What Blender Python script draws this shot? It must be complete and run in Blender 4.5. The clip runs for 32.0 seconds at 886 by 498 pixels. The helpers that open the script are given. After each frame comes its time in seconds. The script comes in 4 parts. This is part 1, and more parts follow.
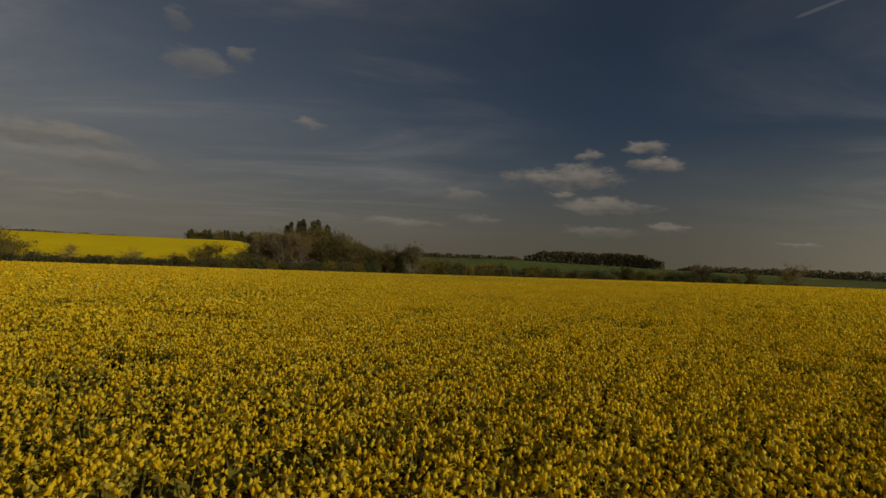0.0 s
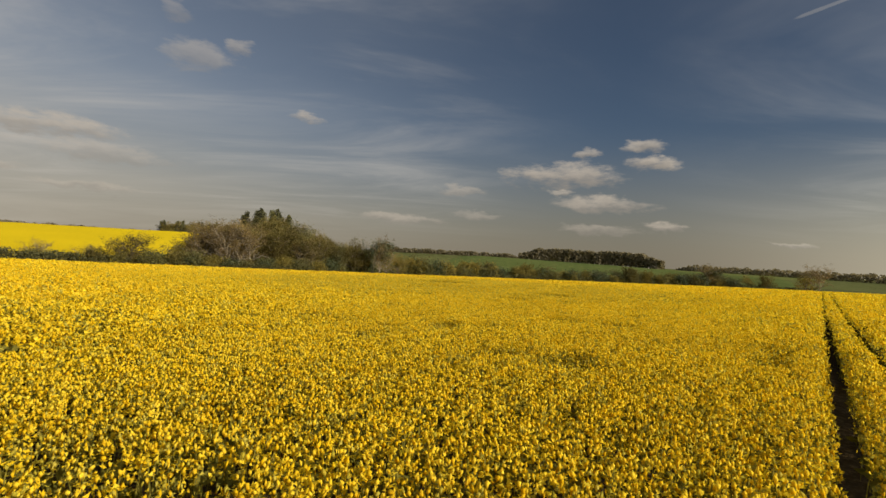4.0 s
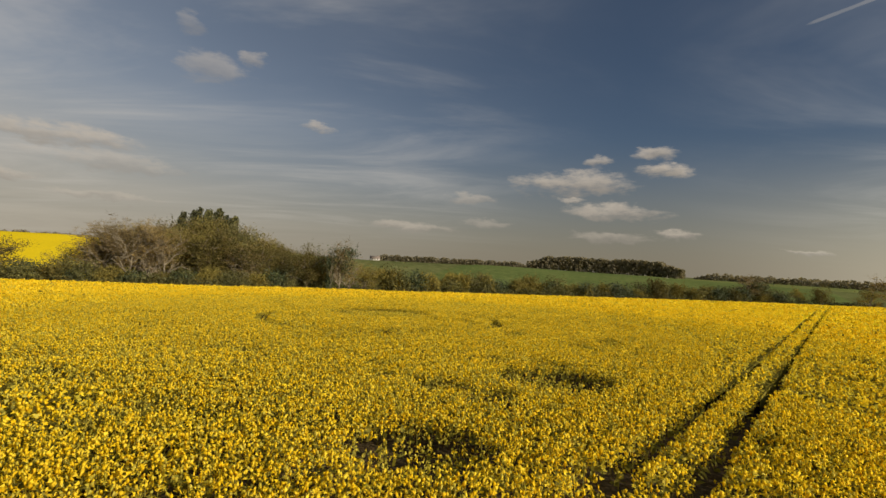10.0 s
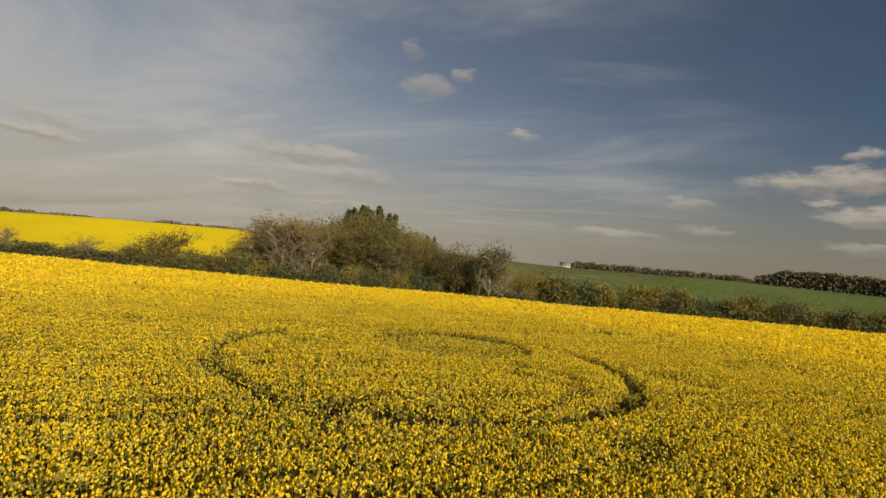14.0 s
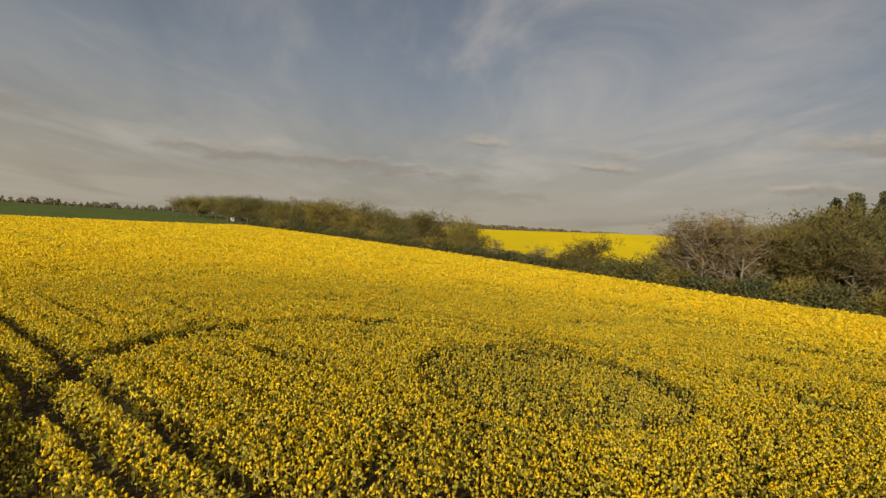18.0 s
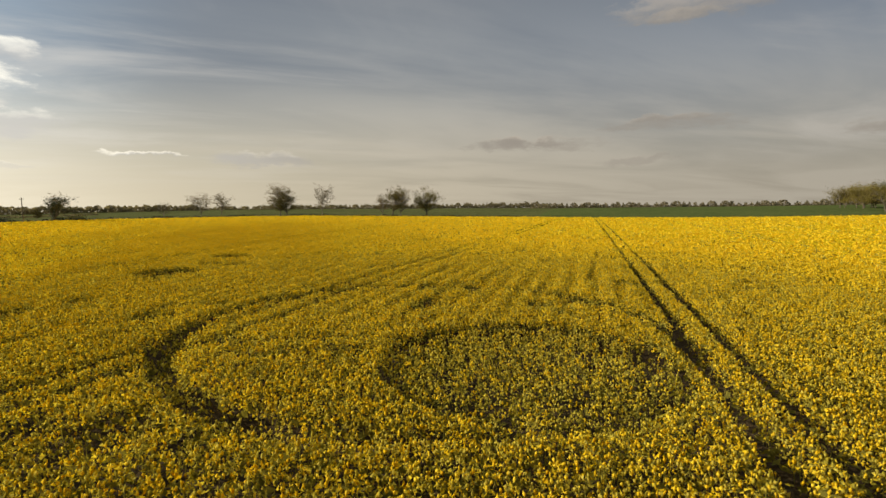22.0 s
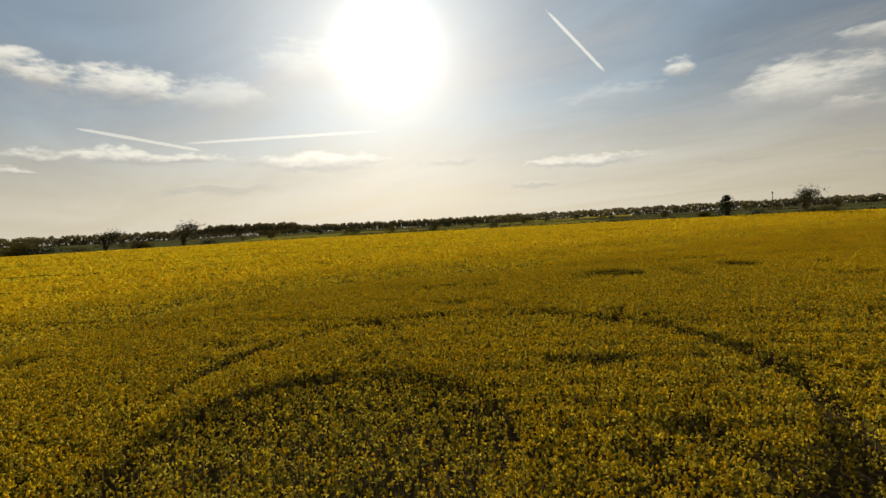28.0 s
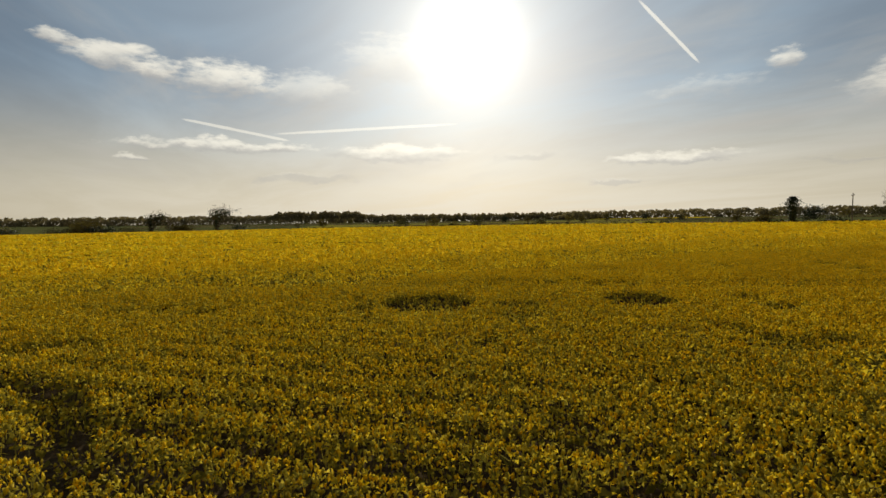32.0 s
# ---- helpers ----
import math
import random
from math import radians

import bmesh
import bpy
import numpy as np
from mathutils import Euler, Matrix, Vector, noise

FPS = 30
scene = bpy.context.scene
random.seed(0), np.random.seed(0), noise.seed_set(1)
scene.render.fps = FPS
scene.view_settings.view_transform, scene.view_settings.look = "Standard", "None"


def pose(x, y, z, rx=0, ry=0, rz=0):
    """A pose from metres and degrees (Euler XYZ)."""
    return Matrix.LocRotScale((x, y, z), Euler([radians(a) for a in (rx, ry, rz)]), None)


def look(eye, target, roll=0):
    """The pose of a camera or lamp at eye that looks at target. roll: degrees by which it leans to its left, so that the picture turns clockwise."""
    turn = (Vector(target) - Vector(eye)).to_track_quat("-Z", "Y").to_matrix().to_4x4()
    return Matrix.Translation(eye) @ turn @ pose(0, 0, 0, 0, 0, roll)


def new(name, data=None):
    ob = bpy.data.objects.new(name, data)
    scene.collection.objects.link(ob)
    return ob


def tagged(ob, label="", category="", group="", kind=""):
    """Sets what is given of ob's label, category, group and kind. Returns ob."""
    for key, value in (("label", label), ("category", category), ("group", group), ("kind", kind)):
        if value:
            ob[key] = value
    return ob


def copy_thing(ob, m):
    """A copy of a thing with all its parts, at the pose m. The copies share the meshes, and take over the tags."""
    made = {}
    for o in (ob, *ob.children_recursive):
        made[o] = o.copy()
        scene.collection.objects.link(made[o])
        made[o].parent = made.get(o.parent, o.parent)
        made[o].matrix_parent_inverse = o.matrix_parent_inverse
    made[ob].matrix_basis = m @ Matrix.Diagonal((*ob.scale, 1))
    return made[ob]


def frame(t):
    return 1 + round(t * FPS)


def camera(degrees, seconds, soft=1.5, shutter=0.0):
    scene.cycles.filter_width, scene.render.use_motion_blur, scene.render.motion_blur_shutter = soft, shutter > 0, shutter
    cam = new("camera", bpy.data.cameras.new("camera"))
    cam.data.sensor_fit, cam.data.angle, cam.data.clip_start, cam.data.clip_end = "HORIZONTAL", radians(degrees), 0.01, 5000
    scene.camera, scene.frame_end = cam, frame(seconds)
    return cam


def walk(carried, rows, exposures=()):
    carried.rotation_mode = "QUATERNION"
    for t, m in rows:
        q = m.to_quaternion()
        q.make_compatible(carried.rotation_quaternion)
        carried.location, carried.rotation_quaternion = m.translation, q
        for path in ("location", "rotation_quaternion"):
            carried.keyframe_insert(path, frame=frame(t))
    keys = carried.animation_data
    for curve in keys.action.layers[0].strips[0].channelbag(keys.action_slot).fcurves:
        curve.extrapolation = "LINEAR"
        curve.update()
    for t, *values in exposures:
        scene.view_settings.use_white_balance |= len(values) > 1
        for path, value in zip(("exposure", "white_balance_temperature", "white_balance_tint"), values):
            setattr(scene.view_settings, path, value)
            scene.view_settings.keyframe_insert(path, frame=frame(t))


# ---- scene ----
cam = camera(84.0, 32.0)
PATH = [
    (0, (0.155, 0.044, 4.136), (0.085, 10.04, 4.382), 2.79),
    (0.5, (1.108, 3.543, 4.157), (1.107, 13.54, 4.38), 2.90),
    (1, (2.005, 6.938, 4.197), (1.955, 16.935, 4.433), 3.02),
    (1.5, (2.88, 10.18, 4.287), (2.723, 20.177, 4.474), 3.06),
    (2, (3.85, 13.31, 4.421), (3.69, 23.306, 4.641), 3.17),
    (2.5, (4.736, 16.432, 4.571), (4.628, 26.429, 4.794), 3.29),
    (3, (5.588, 19.608, 4.734), (5.493, 29.604, 4.968), 3.34),
    (3.5, (6.386, 22.854, 4.872), (6.299, 32.851, 5.098), 3.40),
    (4, (7.171, 26.11, 4.994), (7.165, 36.109, 5.166), 3.48),
    (4.5, (7.855, 29.328, 5.133), (7.766, 39.325, 5.331), 3.44),
    (6.5, (10.73, 41.612, 6.044), (10.717, 51.609, 6.292), 3.33),
    (7, (11.526, 44.951, 6.156), (11.458, 54.948, 6.359), 3.28),
    (7.5, (12.317, 48.28, 6.112), (12.271, 58.277, 6.353), 3.31),
    (8, (13.099, 51.622, 6.066), (12.96, 61.618, 6.323), 3.31),
    (8.5, (13.822, 54.784, 6.063), (13.667, 64.779, 6.349), 3.36),
    (9, (14.402, 57.613, 6.102), (14.355, 67.606, 6.46), 3.41),
    (9.5, (15.021, 60.179, 6.126), (14.913, 70.172, 6.495), 3.31),
    (10, (15.637, 62.557, 6.181), (15.411, 72.55, 6.506), 3.40),
    (10.5, (16.239, 64.953, 6.243), (15.97, 74.943, 6.603), 3.55),
    (11, (17.048, 67.753, 6.287), (16.295, 77.718, 6.654), 3.82),
    (11.5, (17.831, 70.663, 6.301), (16.551, 80.575, 6.641), 4.10),
    (12, (18.619, 73.907, 6.316), (16.803, 83.735, 6.641), 4.55),
    (12.5, (19.404, 77.043, 6.457), (16.887, 86.718, 6.68), 4.98),
    (13, (20.184, 80.08, 6.568), (16.942, 89.538, 6.762), 5.17),
    (13.5, (20.596, 82.94, 6.632), (16.88, 92.223, 6.787), 5.46),
    (15.5, (23.992, 95.256, 6.238), (17.468, 102.835, 6.266), 5.04),
    (16, (25.176, 98.1, 6.342), (17.336, 104.307, 6.244), 4.84),
    (16.5, (26.264, 101.175, 6.394), (17.563, 106.101, 6.217), 4.59),
    (17, (27.086, 104.438, 6.429), (17.899, 108.38, 6.181), 4.43),
    (17.5, (27.604, 107.73, 6.467), (17.978, 110.413, 6.109), 3.93),
    (18, (27.802, 111.055, 6.518), (17.907, 112.421, 6.041), 4.08),
    (18.5, (27.793, 114.371, 6.515), (17.808, 114.335, 5.965), 3.69),
    (19, (27.417, 117.736, 6.517), (17.563, 116.158, 5.873), 3.10),
    (19.5, (26.952, 120.981, 6.559), (17.467, 117.888, 5.878), 2.48),
    (20, (26.067, 124.387, 6.518), (17.207, 119.812, 5.763), 1.67),
    (20.5, (24.833, 127.214, 6.413), (16.718, 121.425, 5.613), 1.05),
    (21, (23.289, 129.679, 6.361), (16.162, 122.718, 5.488), 0.45),
    (21.5, (21.478, 131.95, 6.41), (15.483, 123.997, 5.507), -0.24),
    (22, (19.178, 133.798, 6.416), (14.586, 124.961, 5.513), -0.85),
    (22.5, (16.526, 135.26, 6.454), (13.415, 125.794, 5.609), -1.52),
    (23, (13.917, 136.083, 6.453), (12.333, 126.241, 5.665), -2.05),
    (23.5, (11.356, 136.399, 6.473), (11.349, 126.429, 5.707), -2.35),
    (24, (8.909, 136.254, 6.508), (9.904, 126.332, 5.76), -2.32),
    (24.5, (6.574, 135.761, 6.563), (8.518, 125.98, 5.822), -2.40),
    (25, (4.257, 134.79, 6.633), (7.339, 125.307, 5.868), -2.80),
    (25.5, (2.029, 133.408, 6.615), (6.162, 124.33, 5.9), -3.20),
    (26, (-0.029, 131.806, 6.547), (5.07, 123.23, 5.877), -3.59),
    (26.5, (-2.032, 129.876, 6.454), (3.987, 121.916, 5.81), -4.00),
    (28.5, (-7.061, 121.121, 6.512), (1.303, 115.671, 5.94), -2.83),
    (29, (-7.443, 117.837, 6.45), (0.851, 112.285, 5.841), -2.41),
    (29.5, (-7.525, 114.553, 6.345), (0.87, 109.151, 5.756), -2.11),
    (30, (-7.29, 111.126, 6.287), (1.221, 105.91, 5.692), -1.82),
    (30.5, (-6.824, 107.722, 6.251), (1.778, 102.66, 5.625), -1.62),
    (31, (-6.124, 104.371, 6.112), (2.588, 99.5, 5.502), -1.28),
    (31.5, (-5.205, 101.013, 6.015), (3.612, 96.337, 5.382), -1.08),
    (32, (-4.35, 97.914, 5.904), (4.579, 93.458, 5.252), -0.92),
]
walk(cam, [(t, look(eye, target, roll)) for t, eye, target, roll in PATH], exposures=[(0.0, -1.08), (0.25, -0.55), (0.6, 0.25), (13.0, 0.34), (17.0, 0.2), (19.0, 0.15), (21.0, 0.25), (23.0, 0.32), (24.3, -0.05), (26.0, -0.38), (29.0, -0.42), (32.0, -0.42)])

# ---- light ----
SUN_AZ, SUN_EL = 240.2, 19.0    # degrees to the left of +y, and above the horizon


def way(az, el):
    a, e = radians(az), radians(el)
    return Vector((-math.sin(a) * math.cos(e), math.cos(a) * math.cos(e), math.sin(e)))


sun = new("sun", bpy.data.lights.new("sun", "SUN"))
sun.data.energy, sun.data.angle, sun.data.color = 4.9, radians(0.6), (1.0, 0.86, 0.66)
sun.matrix_world = look(way(SUN_AZ, SUN_EL) * 100, (0, 0, 0))

CLOUDS = [
    (-13.4, 10.0, 5.2, 1.2, 0.9),
    (-15.6, 12.6, 1.4, 0.5, 0.8),
    (-21.6, 13.2, 2.3, 0.6, 0.9),
    (-22.5, 11.3, 2.2, 0.8, 1),
    (-17.9, 6.9, 4.8, 0.75, 0.85),
    (-13.3, 8.0, 1.2, 0.3, 0.7),
    (-23.9, 4.8, 1.8, 0.4, 0.8),
    (-17.1, 4.1, 4.4, 0.5, 0.5),
    (27.6, 18.6, 2.8, 1.3, 0.45),
    (23.8, 20.2, 1.2, 0.6, 0.5),
    (30.2, 22.3, 1.2, 0.8, 0.3),
    (16.1, 14.4, 1.9, 0.5, 0.8),
    (41.0, 9.9, 5.8, 0.9, 0.8),
    (35.6, 8.0, 5.4, 0.7, 0.45),
    (45.4, 5.8, 3.5, 0.6, 0.7),
    (36.6, 4.6, 4.3, 0.4, 0.5),
    (5.2, 4.2, 4.9, 0.5, 0.6),
    (-1.3, 7.8, 2.8, 0.5, 0.5),
    (-3.4, 5.2, 2.6, 0.4, 0.4),
    (-35.1, 3.3, 1.7, 0.2, 0.5),
    (-45.1, 4.9, 1.1, 0.2, 0.8),
    (77.9, 9.9, 3.1, 0.6, 0.5),
    (64.9, 7.6, 3.6, 0.5, 0.8),
    (63.2, 8.9, 2.5, 0.5, 0.5),
    (46.9, 5.9, 3.7, 0.4, 0.4),
    (126.9, 18.2, 3.3, 0.5, 0.6),
    (105.1, 6.1, 9.1, 0.7, -0.8),
    (90.4, 6.1, 6.9, 0.7, -0.8),
    (80.2, 5.6, 4.1, 0.6, -0.6),
    (77.4, 9.8, 3.0, 0.5, 0.5),
    (140.7, 6.5, 6.1, 0.7, -0.6),
    (127.8, 8.4, 3.1, 0.4, -0.5),
    (74.8, 4.0, 5.2, 0.5, -0.4),
    (-162.0, 10.6, 4.9, 2.2, 0.9),
    (-165.5, 7.5, 4.6, 1.2, -0.9),
    (-166.4, 13.9, 2.4, 0.9, 0.7),
    (172.4, 5.2, 5.2, 0.7, -0.8),
    (-176.6, 5.4, 3.6, 0.2, 0.9),
    (144.2, 6.7, 5.4, 0.6, -0.8),
    (128.0, 8.0, 6.0, 0.6, -0.6),
    (126.2, 19.1, 6.5, 1.2, 0.6),
    (-165.4, 3.8, 2.3, 0.3, -0.4),
    (131.6, 4.4, 3.8, 0.4, -0.5),
    (-93.0, 14.3, 4.5, 1.5, 1),
    (-83.5, 15.5, 3.2, 1.1, 1),
    (-87.4, 14.7, 2.2, 0.9, 1),
    (-79.4, 16.5, 1.3, 0.6, 0.9),
    (-101.9, 13.8, 4.4, 1.6, 0.5),
    (-92.1, 7.8, 9.3, 0.5, 0.9),
    (-111.2, 7.3, 7.3, 0.9, 0.9),
    (-104.5, 7.1, 1.8, 0.5, -0.6),
    (-126.2, 6.6, 3.6, 0.4, -0.5),
    (-101.5, 4.5, 5.1, 0.5, -0.5),
    (-84.6, 6.3, 1.5, 0.3, 0.7),
    (-141.9, 5.8, 6.0, 0.5, 0.9),
    (-145.3, 5.9, 1.6, 0.3, -0.6),
    (-135.7, 3.7, 2.6, 0.3, -0.5),
    (-71.8, 5.4, 2.9, 0.4, -0.6),
    (-156.1, 4.8, 3.2, 0.3, -0.4),
    (-151.1, 14.0, 1.1, 1.0, 0.9),
    (-144.5, 12.4, 4.3, 1.0, 0.35),
    (-111.4, 17.2, 5.3, 2.3, 0.4),
]
TRAILS = [
    (-34.4, 23.6, -42.7, 25.1, 0.13),
    (-137.8, 21.6, -143.9, 14.7, 0.55),
    (-88.9, 10.3, -99.8, 8.5, 0.45),
    (-98.0, 9.2, -118.7, 10.5, 0.45),
]


class Graph:
    """Short hand for building node trees."""

    def __init__(self, tree):
        self.tree = tree
        tree.nodes.clear()

    def node(self, kind, **values):
        n = self.tree.nodes.new(kind)
        for key, value in values.items():
            if key in ("operation", "blend_type", "data_type", "noise_dimensions", "feature", "sky_type", "interpolation_type", "clamp", "use_clamp"):
                if key == "operation":
                    n.operation = value
                elif key == "blend_type":
                    n.blend_type = value
                elif key == "data_type":
                    n.data_type = value
                elif key == "feature":
                    n.feature = value
                elif key == "sky_type":
                    n.sky_type = value
                elif key == "interpolation_type":
                    n.interpolation_type = value
                elif key == "use_clamp":
                    n.use_clamp = value
        return n

    def put(self, socket, value):
        if isinstance(value, bpy.types.NodeSocket):
            self.tree.links.new(value, socket)
        elif hasattr(value, "__len__") and len(value) == 3 and socket.type == "RGBA":
            socket.default_value = (*value, 1)
        else:
            socket.default_value = value

    def math(self, op, a, b=None, c=None, clamp=False):
        n = self.node("ShaderNodeMath", operation=op, use_clamp=clamp)
        for socket, value in zip(n.inputs, (a, b, c)):
            if value is not None:
                self.put(socket, value)
        return n.outputs[0]

    def vec(self, op, a, b=None):
        n = self.node("ShaderNodeVectorMath", operation=op)
        self.put(n.inputs[0], a)
        if b is not None:
            self.put(n.inputs[1], b)
        return n.outputs[1] if op in ("DOT_PRODUCT", "LENGTH", "DISTANCE") else n.outputs[0]

    def noise(self, vector, scale, detail=4.0, rough=0.55, distortion=0.0):
        n = self.node("ShaderNodeTexNoise")
        if vector is not None:
            self.put(n.inputs["Vector"], vector)
        for key, value in (("Scale", scale), ("Detail", detail), ("Roughness", rough), ("Distortion", distortion)):
            self.put(n.inputs[key], value)
        return n.outputs["Fac"]

    def step(self, value, low, high, to_low=0.0, to_high=1.0):
        n = self.node("ShaderNodeMapRange", interpolation_type="SMOOTHSTEP")
        for socket, v in zip(n.inputs, (value, low, high, to_low, to_high)):
            self.put(socket, v)
        return n.outputs[0]

    def mix(self, fac, a, b, blend="MIX"):
        n = self.node("ShaderNodeMix", data_type="RGBA", blend_type=blend)
        self.put(n.inputs[0], fac)
        self.put(n.inputs[6], a)
        self.put(n.inputs[7], b)
        return n.outputs[2]


def build_sky():
    world = bpy.data.worlds.new("sky")
    scene.world = world
    world.use_nodes = True
    g = Graph(world.node_tree)
    sky = g.node("ShaderNodeTexSky", sky_type="NISHITA")
    sky.sun_disc, sky.sun_elevation, sky.sun_rotation = False, radians(SUN_EL), radians(360 - SUN_AZ)
    sky.air_density, sky.dust_density, sky.ozone_density, sky.altitude = 1.0, 0.9, 2.0, 60
    d = g.node("ShaderNodeTexCoord").outputs["Generated"]
    up = g.node("ShaderNodeSeparateXYZ")
    g.put(up.inputs[0], d)
    height = up.outputs[2]
    toward = g.vec("DOT_PRODUCT", d, tuple(way(SUN_AZ, SUN_EL)))
    sunward = g.step(toward, -0.7, 1.0)
    # haze: warm grey near the horizon, and brighter towards the sun
    haze = g.mix(g.step(toward, -0.15, 0.95), (3.75, 3.25, 2.4), (17.5, 15.6, 11.4))
    clear = g.mix(1.0, sky.outputs[0], (0.73, 0.71, 0.735), "MULTIPLY")
    col = g.mix(g.step(height, -0.04, 0.27, 0.92, 0.0), clear, haze)
    # glare of the veiled sun
    glow = g.math("POWER", g.math("MAXIMUM", toward, 0.0), 40.0)
    core = g.math("POWER", g.math("MAXIMUM", toward, 0.0), 420.0)
    wide = g.math("POWER", g.math("MAXIMUM", toward, 0.0), 11.0)
    # thin cirrus sheets on a flat layer
    flat = g.node("ShaderNodeCombineXYZ")
    low = g.math("ADD", g.math("MAXIMUM", height, 0.0), 0.08)
    for k in (0, 1):
        g.put(flat.inputs[k], g.math("DIVIDE", up.outputs[k], low))
    turn = g.node("ShaderNodeMapping")
    g.put(turn.inputs["Vector"], flat.outputs[0])
    turn.inputs["Rotation"].default_value = (0, 0, radians(25))
    turn.inputs["Scale"].default_value = (0.55, 1.15, 1.0)
    veil = g.math("MULTIPLY", g.step(g.noise(turn.outputs[0], 0.8, 6, 0.6, 0.6), 0.42, 0.78), g.math("MAXIMUM", g.step(toward, -0.1, 0.6, 0.0, 0.8), g.step(g.vec("DOT_PRODUCT", d, tuple(way(62, 14))), 0.2, 0.85, 0.0, 0.95)))
    veil = g.math("MULTIPLY", veil, g.step(height, 0.02, 0.12))
    # a closed sheet of high cloud over the west and south-west
    sheet = g.step(g.vec("DOT_PRODUCT", d, tuple(way(102, 14))), -0.45, 0.7)
    sheet = g.math("MULTIPLY", sheet, g.step(g.noise(turn.outputs[0], 0.45, 5, 0.55, 0.8), 0.3, 0.62, 0.6, 0.95))
    col = g.mix(g.math("MULTIPLY", sheet, g.step(height, 0.05, 0.42, 1.0, 0.38)), col, g.mix(g.step(height, 0.0, 0.35), g.mix(sunward, (6.9, 6.2, 5.0), (11.8, 10.2, 7.4)), g.mix(sunward, (6.2, 6.5, 6.8), (9.0, 9.0, 8.3))))
    near = g.step(toward, 0.48, 0.985)
    col = g.mix(g.math("MULTIPLY", near, g.math("MULTIPLY", 0.75, g.step(g.noise(turn.outputs[0], 0.6, 5, 0.6, 0.5), 0.3, 0.7, 0.45, 1.0))), col, g.mix(g.step(height, 0.04, 0.26), (20.0, 18.6, 15.5), (11.0, 14.6, 17.5)))
    lit = g.mix(sunward, (9.2, 8.5, 7.6), (14.0, 13.2, 11.8))
    col = g.mix(g.math("MULTIPLY", veil, 0.65), col, lit)
    # single clouds: a soft ellipse each, broken up by noise
    warp = g.node("ShaderNodeTexNoise")
    g.put(warp.inputs["Vector"], g.vec("MULTIPLY", d, (1.0, 1.0, 2.2)))
    warp.inputs["Scale"].default_value, warp.inputs["Detail"].default_value, warp.inputs["Roughness"].default_value = 17.0, 5.0, 0.6
    bent = g.vec("MULTIPLY", g.vec("SUBTRACT", warp.outputs["Color"], (0.5, 0.5, 0.5)), (0.055, 0.055, 0.04))
    bent = g.vec("ADD", d, bent)
    streaky = g.vec("MULTIPLY", d, (1.0, 1.0, 3.2))
    rag = g.math("SUBTRACT", g.noise(streaky, 13.0, 6, 0.6), 0.5)
    rag2 = g.math("SUBTRACT", g.noise(streaky, 38.0, 4, 0.6), 0.5)
    ragged = g.math("ADD", g.math("MULTIPLY", rag, 2.8), g.math("MULTIPLY", rag2, 1.6))
    facing = g.step(toward, -0.1, 1.0)
    tops = g.mix(facing, (8.6, 7.4, 6.0), (28.0, 26.5, 22.5))
    base = g.mix(facing, (5.0, 4.4, 3.7), (11.5, 11.2, 10.6))
    def after(c, start):
        """The direction again, but worked out after the colour so far."""
        n = g.node("ShaderNodeVectorMath", operation="MULTIPLY_ADD")
        g.put(n.inputs[0], c)
        n.inputs[1].default_value = (1e-9, 1e-9, 1e-9)
        g.put(n.inputs[2], start)
        return n.outputs[0]
    straight = d
    for az, el, w, h, amount in CLOUDS:
        d = after(col, bent)
        c = way(az, el)
        right = Vector((0, 0, 1)).cross(c).normalized() * -1
        over = right.cross(c).normalized()
        a = g.vec("DOT_PRODUCT", d, tuple(right / math.sin(radians(w * 1.15))))
        b = g.vec("DOT_PRODUCT", g.vec("SUBTRACT", d, tuple(c)), tuple(over / math.sin(radians(h * 1.25))))
        r = g.math("ADD", g.math("MULTIPLY", a, a), g.math("MULTIPLY", b, b))
        r = g.math("ADD", r, ragged)
        ahead = g.math("GREATER_THAN", g.vec("DOT_PRODUCT", d, tuple(c)), 0.5)
        mask = g.math("MULTIPLY", g.step(r, 1.3, -0.1), g.math("MULTIPLY", ahead, abs(amount) * (0.75 if abs((az - SUN_AZ + 180) % 360 - 180) < 65 else 0.85)))
        shade = g.step(b, -0.7, 0.55) if amount > 0 else g.step(b, 0.2, 1.3)
        col = g.mix(mask, col, g.mix(shade, base, tops))
    for az0, el0, az1, el1, amount in TRAILS:
        d = after(col, straight)
        p, q = way(az0, el0), way(az1, el1)
        c, along = (p + q) / 2, (q - p) / 2
        n = along.normalized().cross(c).normalized()
        off = g.vec("SUBTRACT", d, tuple(c))
        a = g.vec("DOT_PRODUCT", off, tuple(along / along.length_squared))
        b = g.vec("DOT_PRODUCT", off, tuple(n / 0.0032))
        a = g.math("POWER", g.math("ABSOLUTE", a), 6.0)
        r = g.math("ADD", g.math("ADD", a, g.math("MULTIPLY", b, b)), g.math("MULTIPLY", rag2, 1.2))
        ahead = g.math("GREATER_THAN", g.vec("DOT_PRODUCT", d, tuple(c)), 0.5)
        col = g.mix(g.math("MULTIPLY", g.step(r, 1.1, 0.2), g.math("MULTIPLY", ahead, amount)), col, tops)
    shine = g.node("ShaderNodeCombineXYZ")
    total = g.math("ADD", g.math("ADD", g.math("MULTIPLY", glow, 11.0), g.math("MULTIPLY", wide, 3.5)), g.math("MULTIPLY", core, 34.0))
    for k, tone in enumerate((1.0, 0.93, 0.78)):
        g.put(shine.inputs[k], g.math("MULTIPLY", total, tone))
    col = g.mix(1.0, col, shine.outputs[0], "ADD")
    back = g.node("ShaderNodeBackground")
    g.put(back.inputs[0], col)
    back.inputs[1].default_value = SKY
    out = g.node("ShaderNodeOutputWorld")
